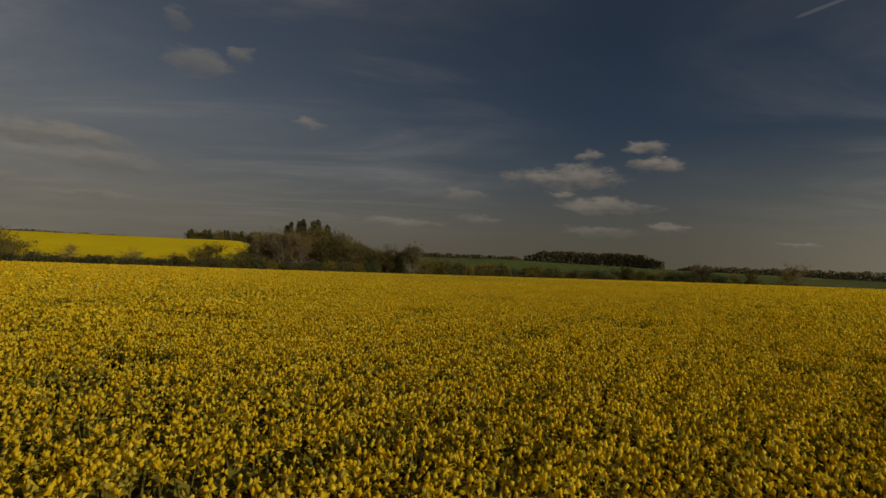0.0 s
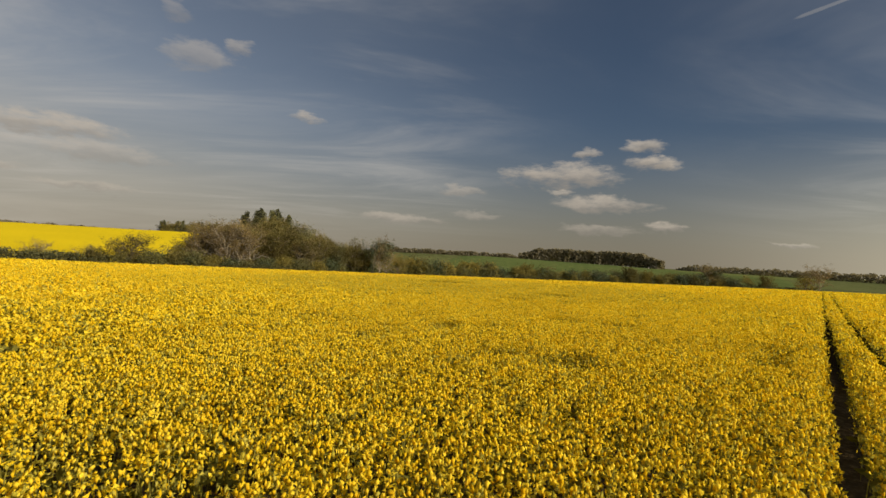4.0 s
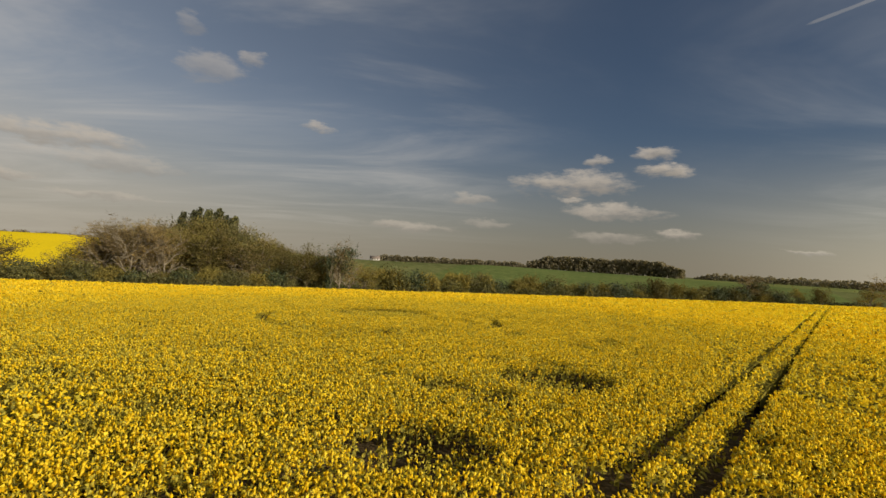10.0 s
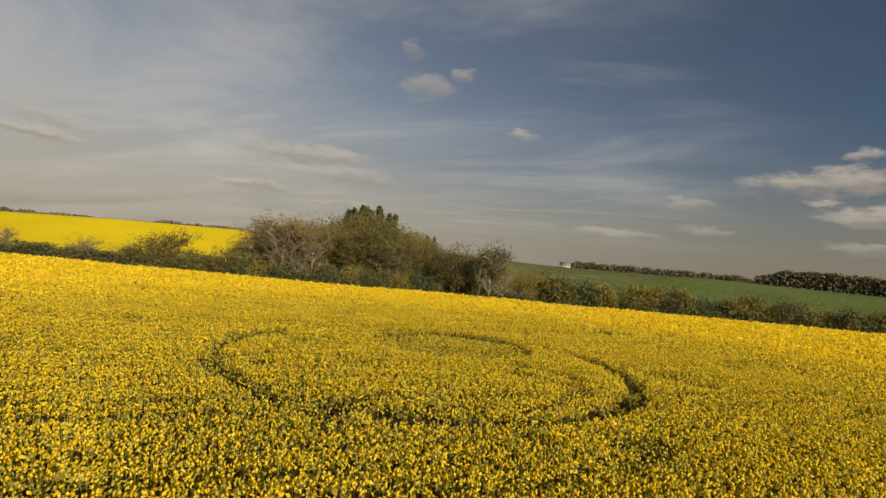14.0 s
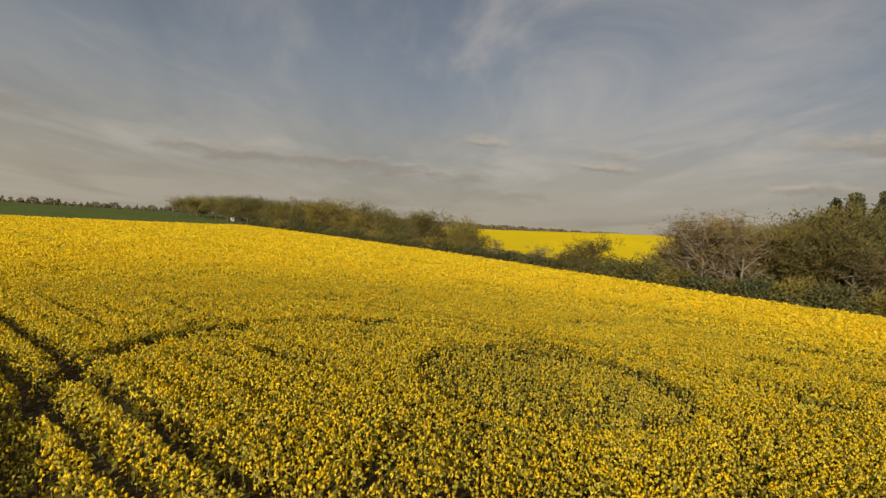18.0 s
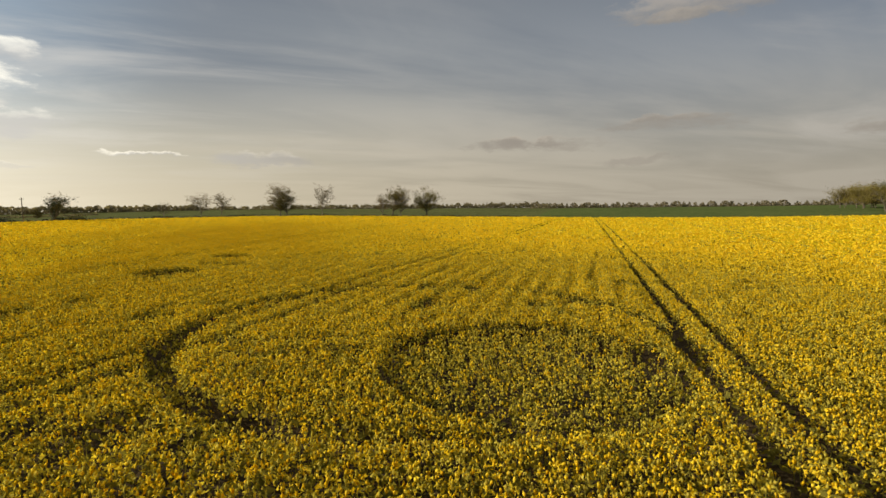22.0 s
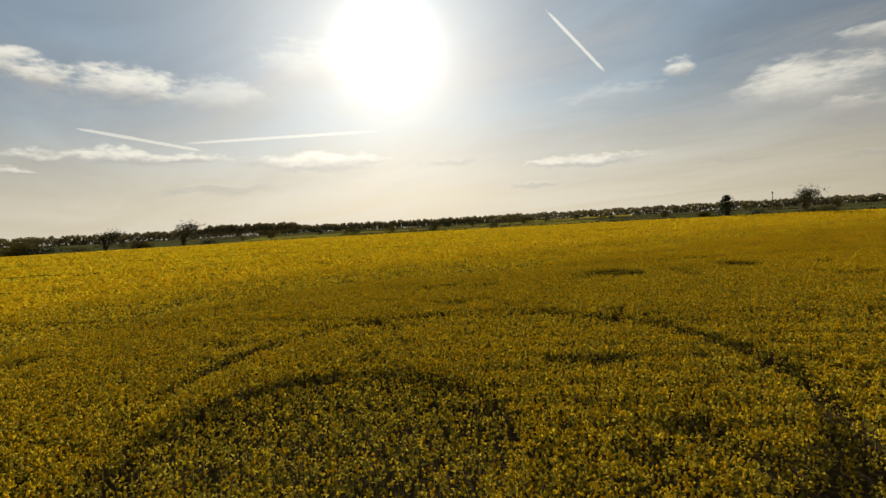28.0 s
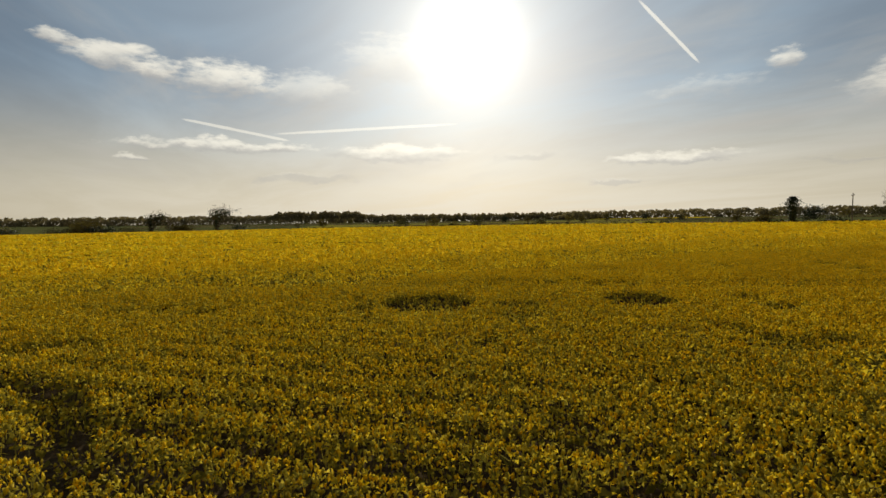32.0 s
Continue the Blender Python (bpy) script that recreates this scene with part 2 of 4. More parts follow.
    g.put(out.inputs[0], back.outputs[0])


SKY = 0.05
build_sky()


# ---- materials ----
def material(name, tones, scales=(1.0, 9.0), rough=0.85, bump=0.0, bump_scale=30.0, per_piece=0.0, thin=0.0, thin_tone=None, spec=0.3, weights=(0.5, 0.35), per_thing=0.0):
    """tones: dark, middle and light base colours, laid by noise at two scales and, where wished, by the single piece."""
    m = bpy.data.materials.new(name)
    m.use_nodes = True
    g = Graph(m.node_tree)
    p = g.node("ShaderNodeNewGeometry").outputs["Position"]
    dark, mid, light = tones
    col = g.mix(g.step(g.noise(p, scales[0], 3), 0.5 - weights[0] * 0.5, 0.5 + weights[0] * 0.5), dark, mid)
    col = g.mix(g.step(g.noise(p, scales[1], 5), 0.5 - weights[1] * 0.3, 0.5 + weights[1] * 0.7), col, light)
    if per_piece:
        own = g.node("ShaderNodeNewGeometry").outputs["Random Per Island"]
        col = g.mix(g.math("MULTIPLY", g.step(own, 0.0, 1.0), per_piece), col, dark)
        col = g.mix(g.math("MULTIPLY", g.step(g.math("FRACT", g.math("MULTIPLY", own, 37.7)), 0.4, 1.0), per_piece), col, light)
    if per_thing:
        own = g.node("ShaderNodeObjectInfo").outputs["Random"]
        col = g.mix(1.0, col, g.mix(own, (1 - per_thing, 1 - per_thing, 1 - per_thing * 0.8), (1 + per_thing * 0.5, 1 + per_thing * 0.35, 1.0)), "MULTIPLY")
    b = g.node("ShaderNodeBsdfPrincipled")
    g.put(b.inputs["Base Color"], col)
    b.inputs["Roughness"].default_value = rough
    b.inputs["Specular IOR Level"].default_value = spec
    if bump:
        n = g.node("ShaderNodeBump")
        n.inputs["Strength"].default_value = bump
        n.inputs["Distance"].default_value = 0.15
        g.put(n.inputs["Height"], g.noise(p, bump_scale, 5))
        g.put(b.inputs["Normal"], n.outputs[0])
    shader = b.outputs[0]
    if thin:
        t = g.node("ShaderNodeBsdfTranslucent")
        g.put(t.inputs[0], g.mix(1.0, col, thin_tone or (1.0, 0.95, 0.6), "MULTIPLY"))
        x = g.node("ShaderNodeMixShader")
        x.inputs[0].default_value = thin
        g.put(x.inputs[1], shader)
        g.put(x.inputs[2], t.outputs[0])
        shader = x.outputs[0]
    out = g.node("ShaderNodeOutputMaterial")
    g.put(out.inputs[0], shader)
    return m


PETAL = material("rape petals", ((0.74, 0.48, 0.01), (0.91, 0.645, 0.016), (0.96, 0.78, 0.07)), (0.25, 2.5), 0.75, per_piece=0.5, thin=0.41, thin_tone=(0.98, 1.0, 0.7), spec=0.0)
PALE = material("rape buds", ((0.45, 0.39, 0.04), (0.66, 0.54, 0.06), (0.75, 0.64, 0.12)), (0.25, 2.5), 0.75, per_piece=0.4, thin=0.5, spec=0.0)
# yellow light bounced between the plants is painted into this leaf colour
LEAF = material("rape leaves", ((0.15, 0.14, 0.028), (0.25, 0.225, 0.042), (0.36, 0.31, 0.055)), (0.6, 6.0), 0.75, per_piece=0.5, thin=0.4, spec=0.0)
CANOPY = material("rape canopy", ((0.52, 0.385, 0.012), (0.66, 0.49, 0.012), (0.9, 0.66, 0.02)), (0.03, 1.9), 0.75, bump=0.5, bump_scale=2.4, weights=(0.8, 0.8), spec=0.0)
# darker than the leaves: the shade among the stems is put into the colour
SHADED_STEMS = material("shaded rape stems", ((0.07, 0.062, 0.015), (0.14, 0.122, 0.025), (0.28, 0.22, 0.03)), (0.7, 7.0), 0.8, bump=0.6, bump_scale=6, spec=0.0)
SOIL = material("field soil", ((0.045, 0.033, 0.018), (0.08, 0.06, 0.034), (0.12, 0.09, 0.05)), (0.5, 7.0), 0.95, bump=0.5, bump_scale=9, spec=0.0)
GRASS = material("pasture", ((0.075, 0.085, 0.03), (0.115, 0.13, 0.045), (0.16, 0.165, 0.07)), (0.012, 0.2), 0.9, bump=0.4, bump_scale=3, spec=0.0)
WHEAT = material("young wheat", ((0.07, 0.098, 0.03), (0.1, 0.13, 0.04), (0.14, 0.16, 0.055)), (0.015, 0.35), 0.85, bump=0.4, bump_scale=2.5, spec=0.0)
STUBBLE = material("pale field", ((0.1, 0.12, 0.035), (0.14, 0.16, 0.05), (0.18, 0.19, 0.07)), (0.02, 0.3), 0.9, bump=0.3, bump_scale=2, spec=0.0)
# brighter than the pasture: backlit haze over the fields is put into the colour
MEADOW = material("meadow paled for backlit haze", ((0.2, 0.2, 0.04), (0.28, 0.27, 0.055), (0.36, 0.32, 0.06)), (0.015, 0.25), 0.9, bump=0.3, bump_scale=2, spec=0.0)
BARK = material("bark", ((0.06, 0.05, 0.035), (0.12, 0.1, 0.07), (0.2, 0.17, 0.12)), (1.5, 9.0), 0.95, bump=0.6, bump_scale=14)
PALE_BARK = material("pale bark", ((0.12, 0.1, 0.075), (0.2, 0.17, 0.12), (0.3, 0.26, 0.19)), (1.5, 9.0), 0.95, bump=0.6, bump_scale=14)
TWIG = material("bare twigs", ((0.15, 0.115, 0.055), (0.22, 0.17, 0.08), (0.29, 0.23, 0.11)), (0.4, 3.0), 0.9, per_piece=0.4, per_thing=0.4, thin=0.2, spec=0.05)
BUD = material("budding crown", ((0.13, 0.112, 0.036), (0.195, 0.172, 0.05), (0.255, 0.23, 0.07)), (0.15, 1.2), 0.85, per_piece=0.25, thin=0.25, per_thing=0.6, spec=0.05)
GREEN = material("hawthorn leaves", ((0.07, 0.072, 0.024), (0.115, 0.115, 0.035), (0.165, 0.16, 0.052)), (0.2, 1.4), 0.75, per_piece=0.35, thin=0.15, per_thing=0.4)
NEEDLE = material("pine needles", ((0.04, 0.046, 0.018), (0.072, 0.078, 0.028), (0.12, 0.12, 0.045)), (0.2, 1.4), 0.75, per_piece=0.5, per_thing=0.5)
IVY = material("ivy leaves", ((0.022, 0.034, 0.014), (0.042, 0.058, 0.02), (0.07, 0.085, 0.032)), (0.3, 2.0), 0.6, per_piece=0.4)
# base colour lightened to stand in for the haze over distant trees
HAZED_WOOD = material("far wood", ((0.17, 0.15, 0.1), (0.22, 0.195, 0.13), (0.27, 0.24, 0.16)), (0.02, 0.12), 0.95, per_piece=0.35, thin=0.45, spec=0.0)
TIMBER = material("weathered pole", ((0.09, 0.075, 0.06), (0.15, 0.13, 0.1), (0.22, 0.2, 0.17)), (1.0, 12.0), 0.9, bump=0.4)
CABLE = material("cable", ((0.03, 0.03, 0.03), (0.05, 0.05, 0.05), (0.07, 0.07, 0.07)), (1.0, 5.0), 0.6)
WALLS = material("rendered wall", ((0.36, 0.34, 0.3), (0.46, 0.44, 0.4), (0.56, 0.53, 0.49)), (0.3, 4.0), 0.9)
ROOF = material("roof tiles", ((0.12, 0.095, 0.08), (0.17, 0.135, 0.11), (0.23, 0.19, 0.16)), (0.4, 5.0), 0.85)
PAINT = material("white van paint", ((0.42, 0.4, 0.36), (0.52, 0.5, 0.46), (0.6, 0.58, 0.53)), (0.5, 6.0), 0.4, spec=0.5)
RUBBER = material("tyre", ((0.02, 0.02, 0.02), (0.035, 0.034, 0.033), (0.06, 0.058, 0.055)), (2.0, 12.0), 0.9)
PANE = material("dark window", ((0.02, 0.022, 0.025), (0.03, 0.033, 0.036), (0.05, 0.05, 0.05)), (0.3, 3.0), 0.2)


# ---- the lie of the land ----
COEF = [0.851, -2.169, -1.862, -2.372, 3.159, 0.27, 1.508, -0.48, 1.87, -1.541]
EDGE = np.array([(-263, 37), (-190, 92), (-118, 138), (-83, 152), (-57, 164), (-39, 172), (-25, 186), (2, 198), (24, 208), (83, 233),
                 (132, 254), (185, 262), (330, 240), (420, 195), (377, 160), (270, 88), (160, 12), (74, -49), (55, -64), (-30, -98), (-140, -72)], float)
FAR_AZ = [-180, -150, -120, -90, -60, -45, -25, -9, 9, 35, 60, 80, 100, 120, 140, 165, 180]
FAR_500 = [2, 0, -3, -3, 0, 2, 6.5, 7.5, 6.5, 9.5, 8, 4, 0, -1.5, -1.5, 1, 2]
FAR_EL = [-0.1, -0.5, -0.6, -0.45, 0.1, 0.3, 0.2, 0.1, 0.0, 0.0, -0.2, -0.4, -0.5, -0.7, -0.7, -0.3, -0.1]
CROP = 1.15     # height of the standing crop


def smooth(v, a, b):
    t = np.clip((v - a) / (b - a), 0, 1)
    return t * t * (3 - 2 * t)


def inside(x, y):
    hit = np.zeros(x.shape, bool)
    for (ax, ay), (bx, by) in zip(EDGE, np.roll(EDGE, -1, 0)):
        cross = (ay > y) != (by > y)
        with np.errstate(divide="ignore", invalid="ignore"):
            at = ax + (y - ay) * (bx - ax) / (by - ay if by != ay else 1e-9)
        hit ^= cross & (x < at)
    return hit


def outside_by(x, y):
    best = np.full(x.shape, 1e9)
    for a, b in zip(EDGE, np.roll(EDGE, -1, 0)):
        ab = b - a
        t = np.clip(((x - a[0]) * ab[0] + (y - a[1]) * ab[1]) / (ab @ ab), 0, 1)
        best = np.minimum(best, np.hypot(x - a[0] - t * ab[0], y - a[1] - t * ab[1]))
    return np.where(inside(x, y), 0.0, best)


def canopy(x, y):
    """Height of the top of the crop in the main field."""
    u, v = x / 200, (y - 80) / 200
    terms = [u**i * v**j for i in range(4) for j in range(4 - i)]
    z = sum(c * t for c, t in zip(COEF, terms))
    return z + 0.6 * np.exp(-((x - 15) ** 2 + (y - 38) ** 2) / 35**2)


def ground(x, y):
    x, y = np.asarray(x, float), np.asarray(y, float)
    az = np.degrees(np.arctan2(-x, y - 108))
    far = np.hypot(x, y - 108)
    z5 = np.interp(az, FAR_AZ, FAR_500)
    z20 = 6 + np.clip(far, 500, 4000) * np.tan(np.radians(np.interp(az, FAR_AZ, FAR_EL)))
    out = z5 + (z20 - z5) * smooth(far, 450, 1500)
    w = smooth(outside_by(x, y), 8, 160)
    cx, cy = np.clip(x, -280, 430), np.clip(y, -110, 280)
    return (1 - w) * (canopy(cx, cy) - CROP) + w * out


# ---- building helpers ----
def mesh(name, verts, faces, mats, slots=None, smooth_it=False):
    """verts: n x 3; faces: m x 3 or m x 4, or a list of such arrays."""
    me = bpy.data.meshes.new(name)
    groups = faces if isinstance(faces, list) else [faces]
    groups = [np.asarray(f, np.int32) for f in groups if len(f)]
    verts = np.asarray(verts, np.float32)
    loops = np.concatenate([f.ravel() for f in groups])
    sizes = np.concatenate([np.full(len(f), f.shape[1], np.int32) for f in groups])
    me.vertices.add(len(verts))
    me.vertices.foreach_set("co", verts.ravel())
    me.loops.add(len(loops))
    me.loops.foreach_set("vertex_index", loops)
    me.polygons.add(len(sizes))
    me.polygons.foreach_set("loop_start", np.r_[0, np.cumsum(sizes)[:-1]].astype(np.int32))
    for m in mats if isinstance(mats, (list, tuple)) else [mats]:
        me.materials.append(m)
    if slots is not None:
        me.polygons.foreach_set("material_index", np.asarray(slots, np.int32))
    me.update(calc_edges=True)
    if smooth_it:
        me.polygons.foreach_set("use_smooth", np.ones(len(sizes), bool))
    return me


def child(name, data, parent, label=""):
    ob = new(name, data)
    ob.parent = parent
    return tagged(ob, label)


def quads(centre, size, rng, tall=1.0, lift=0.0):
    """Small square leaves at the centres, each turned its own way; lift draws their faces upward."""
    n = len(centre)
    a = rng.normal(size=(n, 3))
    b = rng.normal(size=(n, 3))
    if lift:
        a[:, 2] *= 1 - lift
        b[:, 2] *= 1 - lift
    a /= np.linalg.norm(a, axis=1, keepdims=True)
    b -= a * (a * b).sum(1, keepdims=True)
    b /= np.linalg.norm(b, axis=1, keepdims=True)
    s = np.broadcast_to(np.asarray(size, float), (n,))[:, None]
    a, b = a * s, b * s * tall
    v = np.stack([centre - a, centre - b, centre + a, centre + b], 1).reshape(-1, 3)
    return v, np.arange(4 * n).reshape(-1, 4)


def tubes(segments, sides=5):
    """Tapered limbs: rows of start, end, first and last radius."""
    seg = np.asarray(segments, float)
    p, q, r0, r1 = seg[:, :3], seg[:, 3:6], seg[:, 6:7], seg[:, 7:8]
    d = q - p
    d /= np.linalg.norm(d, axis=1, keepdims=True) + 1e-9
    ref = np.where(np.abs(d[:, 2:3]) > 0.9, [[1.0, 0, 0]], [[0, 0, 1.0]])
    u = np.cross(d, ref)
    u /= np.linalg.norm(u, axis=1, keepdims=True)
    w = np.cross(d, u)
    rings = []
    for c, r in ((p, r0), (q, r1)):
        for k in range(sides):
            t = 2 * math.pi * k / sides
            rings.append(c + r * (math.cos(t) * u + math.sin(t) * w))
    v = np.stack(rings, 1)
    base = np.arange(len(seg))[:, None] * 2 * sides
    f = np.concatenate([np.stack([base[:, 0] + k, base[:, 0] + (k + 1) % sides, base[:, 0] + sides + (k + 1) % sides, base[:, 0] + sides + k], 1) for k in range(sides)])
    return v.reshape(-1, 3), f


# ---- ground sheet ----
def build_ground():
    radii = np.r_[0.0, 12 * 1.075 ** np.arange(0, 82)]
    turns = 180
    a = np.linspace(0, 2 * math.pi, turns, endpoint=False)
    r = radii[1:, None]
    x, y = (r * np.cos(a)).ravel(), (108 + r * np.sin(a)).ravel()
    x, y = np.r_[x, 0.0], np.r_[y, 108.0]
    v = np.stack([x, y, ground(x, y)], 1)
    i, j = np.meshgrid(np.arange(len(radii) - 2), np.arange(turns), indexing="ij")
    k = (j + 1) % turns
    f = np.stack([i * turns + j, (i + 1) * turns + j, (i + 1) * turns + k, i * turns + k], -1).reshape(-1, 4)
    j = np.arange(turns)
    fan = np.stack([np.full(turns, len(v) - 1), j, (j + 1) % turns], 1)
    mid = v[f].mean(1)
    slots = np.r_[np.where(outside_by(mid[:, 0], mid[:, 1]) > 0, 0, 1), np.ones(turns)]
    ob = new("ground", mesh("ground", v, [f, fan], [GRASS, SOIL], slots, True))
    tagged(ob, "rolling farmland, pasture and dark soil reaching the horizon", "ground", kind="structure")


def patch(name, corners, mat, lift, label, category, nu=40, nv=40):
    """A field between four corners that follows the land, its edge faced down to the soil."""
    a, b, c, d = (np.array(p, float) for p in corners)
    u, v = np.meshgrid(np.linspace(0, 1, nu), np.linspace(0, 1, nv), indexing="ij")
    p = a * ((1 - u) * (1 - v))[..., None] + b * (u * (1 - v))[..., None] + c * (u * v)[..., None] + d * ((1 - u) * v)[..., None]
    x, y = p[..., 0].ravel(), p[..., 1].ravel()
    rng = np.random.default_rng(5)
    z = ground(x, y)
    rim = ((u == 0) | (u == 1) | (v == 0) | (v == 1)).ravel()
    top = z + np.where(rim, -0.3, lift) + np.where(rim, 0, rng.normal(size=len(z)) * 0.04)
    i, j = np.meshgrid(np.arange(nu - 1), np.arange(nv - 1), indexing="ij")
    f = np.stack([i * nv + j, (i + 1) * nv + j, (i + 1) * nv + j + 1, i * nv + j + 1], -1).reshape(-1, 4)
    tagged(new(name, mesh(name, np.stack([x, y, top], 1), f, mat)), label, category, kind="structure")


build_ground()
patch("far_rape_field", ((-330, 62), (-62, 186), (-190, 440), (-620, 270)), CANOPY, 1.0, "bright yellow oilseed field on the rising hill", "field", 60, 40)
patch("wheat_field", ((-22, 206), (200, 284), (430, 640), (50, 480)), WHEAT, 0.35, "green young wheat sloping up behind the hedge", "field")
patch("pale_field", ((120, 500), (420, 560), (700, 900), (150, 800)), STUBBLE, 0.5, "pale grassy strip beyond the wheat", "field")
patch("green_field", ((-275, 25), (-148, -86), (-420, -390), (-640, -110)), WHEAT, 0.35, "flat green wheat field beyond the yellow crop", "field")
patch("east_pasture", ((300, 86), (110, -54), (420, -420), (700, -60)), MEADOW, 0.3, "pasture falling away beyond the hedge, paled for backlit haze", "field")
patch("distant_rape_field", ((560, -430), (420, -520), (620, -800), (860, -640)), CANOPY, 0.8, "distant strip of yellow oilseed", "field", 20, 20)


# ---- the crop ----
ALONG = np.array((0.688, 0.725))
ACROSS = np.array((-0.725, 0.688))
TRAMS = [(-36.0, 0.1), (-12.0, 0.1), (12.85, 0.105), (37.5, 0.1), (62.0, -0.035), (83.5, 0.0), (109.0, 0.0), (133.0, 0.0)]   # offset at s = 80, slope
TRACK, TREAD = 0.8, 0.19        # half the wheel spacing, half the tyre mark
RING, RING_R = (8.8, 112.4), 11.6
DISC, DISC_R = (7.7, 118.8), 5.95
SPOTS = [((20.8, 86.4), 2.7), ((15.0, 76.2), 2.0)]


def tram_gap(x, y):
    """Distance to the nearest wheel mark."""
    s, n = x * ALONG[0] + y * ALONG[1], x * ACROSS[0] + y * ACROSS[1]
    best = np.full(np.shape(x), 1e9)
    for n0, slope in TRAMS:
        off = np.abs(n - n0 - slope * (s - (38 if n0 < 20 else 80)))
        best = np.minimum(best, np.abs(off - TRACK))
    return best


def pattern(x, y, rng):
    """For plants at x, y: chance to stand, drop of the top, share of green."""
    chance, drop, green = np.ones(len(x)), np.zeros(len(x)), np.zeros(len(x))
    ring = np.abs(np.hypot(x - RING[0], y - RING[1]) - RING_R)
    bearing = np.arctan2(y - RING[1], x - RING[0])
    ring = ring + 0.1 * np.sin(7 * bearing) + 0.07 * np.sin(23 * bearing + 1)
    pressed = (1 - smooth(ring, 0.32, 0.66)) * (1 - 0.75 * smooth(np.sin(bearing), 0.5, 0.95))
    chance *= 1 - 0.4 * pressed
    drop += 0.58 * pressed
    green += 0.6 * pressed
    rd = np.hypot(x - DISC[0], y - DISC[1])
    flat = 1 - smooth(rd, DISC_R - 0.3, DISC_R)
    chance *= 1 - 0.42 * flat
    drop += 0.3 * flat + 0.06 * flat * smooth(rd, DISC_R - 1.0, DISC_R - 0.4)
    green += 0.28 * flat
    for (cx, cy), r in SPOTS:
        inside_spot = 1 - smooth(np.hypot((x - cx) * 0.9, y - cy), r - 0.4, r)
        chance *= 1 - 0.6 * inside_spot
        drop += 0.42 * inside_spot
        green += 0.4 * inside_spot
    gap = tram_gap(x, y)
    chance *= smooth(gap, TREAD * 0.8, TREAD + 0.12)
    drop += 0.22 * (1 - smooth(gap, TREAD, TREAD + 0.4))
    n = x * ACROSS[0] + y * ACROSS[1]
    patchy = smooth(np.sin(0.11 * x + 2 * np.sin(0.07 * y)) + np.sin(0.13 * y + 1), -0.4, 1.4)
    rows = 0.04 + 0.045 * smooth(n, 46, 56) * (1 - smooth(n, 96, 108)) * (1 - smooth(x, 22, 32))
    drop += patchy * (rows * np.sin(n * 2 * math.pi / 1.6 + 0.8 * np.sin(0.06 * x)) + 0.02 * np.sin(n * 2 * math.pi / 0.73 + 1))
    chance *= 1 - 0.3 * patchy * smooth(np.sin(n * 2 * math.pi / 3.9 + 0.6 * np.sin(0.05 * x)), 0.9, 1.0)
    s = x * ALONG[0] + y * ALONG[1]
    for n0, bend, s0, s1 in ((66.0, 0.0, -60, 84), (79.0, -0.03, -60, 80), (71.8, -0.05, 20, 88), (48.5, 0.03, -60, 60), (1.3, -0.07, -20, 70), (3.6, -0.07, -20, 60), (55.0, 0.02, -60, 70)):
        line = np.abs(n - n0 - bend * (s - 60) - 0.25 * np.sin(s * 0.09 + n0))
        hit = (1 - smooth(line, 0.1, 0.32)) * smooth(s, s0, s0 + 15) * (1 - smooth(s, s1 - 15, s1)) * (0.6 + 0.4 * np.sin(s * 0.35 + n0))
        chance *= 1 - 0.7 * hit
        drop += 0.2 * hit
    green += 0.28 * (1 - smooth(np.hypot(x - 10, y - 112), 28, 42))
    # uneven stand: hollows and thin places
    w = (np.sin(0.37 * x + 1.3 * np.sin(0.21 * y)) * np.sin(0.43 * y + 1.1 * np.sin(0.29 * x + 2)) + 0.6 * np.sin(1.3 * x + 0.7 * y + 2 * np.sin(0.5 * y)) * np.sin(1.1 * y - 0.6 * x))
    thin = smooth(w, 0.55, 1.25)
    drop += 0.07 * w.clip(-1, 1) * -0.4 + 0.22 * thin
    chance *= 1 - 0.45 * thin
    green += 0.25 * thin + 0.12
    # single plants: domes of flower with hollows between them
    dome = np.sin(7.9 * x + 2.2 * np.sin(3.3 * y)) * np.sin(8.3 * y + 2.0 * np.sin(2.9 * x + 1)) + 0.5 * np.sin(3.7 * x - 2.9 * y + 2 * np.sin(1.3 * x))
    hollow = smooth(dome, 0.25, 1.1)
    drop += 0.16 * hollow - 0.05 * smooth(-dome, 0.2, 1.0)
    chance *= 1 - 0.25 * hollow
    # thin headland by the wood
    for (ax, ay), (bx, by) in zip(EDGE[2:8], EDGE[3:9]):
        t = np.clip(((x - ax) * (bx - ax) + (y - ay) * (by - ay)) / ((bx - ax) ** 2 + (by - ay) ** 2), 0, 1)
        gap = np.hypot(x - ax - t * (bx - ax), y - ay - t * (by - ay))
        bare = (1 - smooth(np.abs(gap - 4.5), 0.5, 1.6)) * smooth(np.sin(0.16 * x + 1.0) + 0.4 * np.sin(0.5 * x), 0.1, 0.7)
        chance *= 1 - 0.8 * bare
        drop += 0.5 * bare
        green += 0.5 * bare
    return chance.clip(0, 1), drop, green.clip(0, 0.85)


SPINE = [(0.5, 3), (6, 28), (13, 55), (18, 82), (14, 100)]


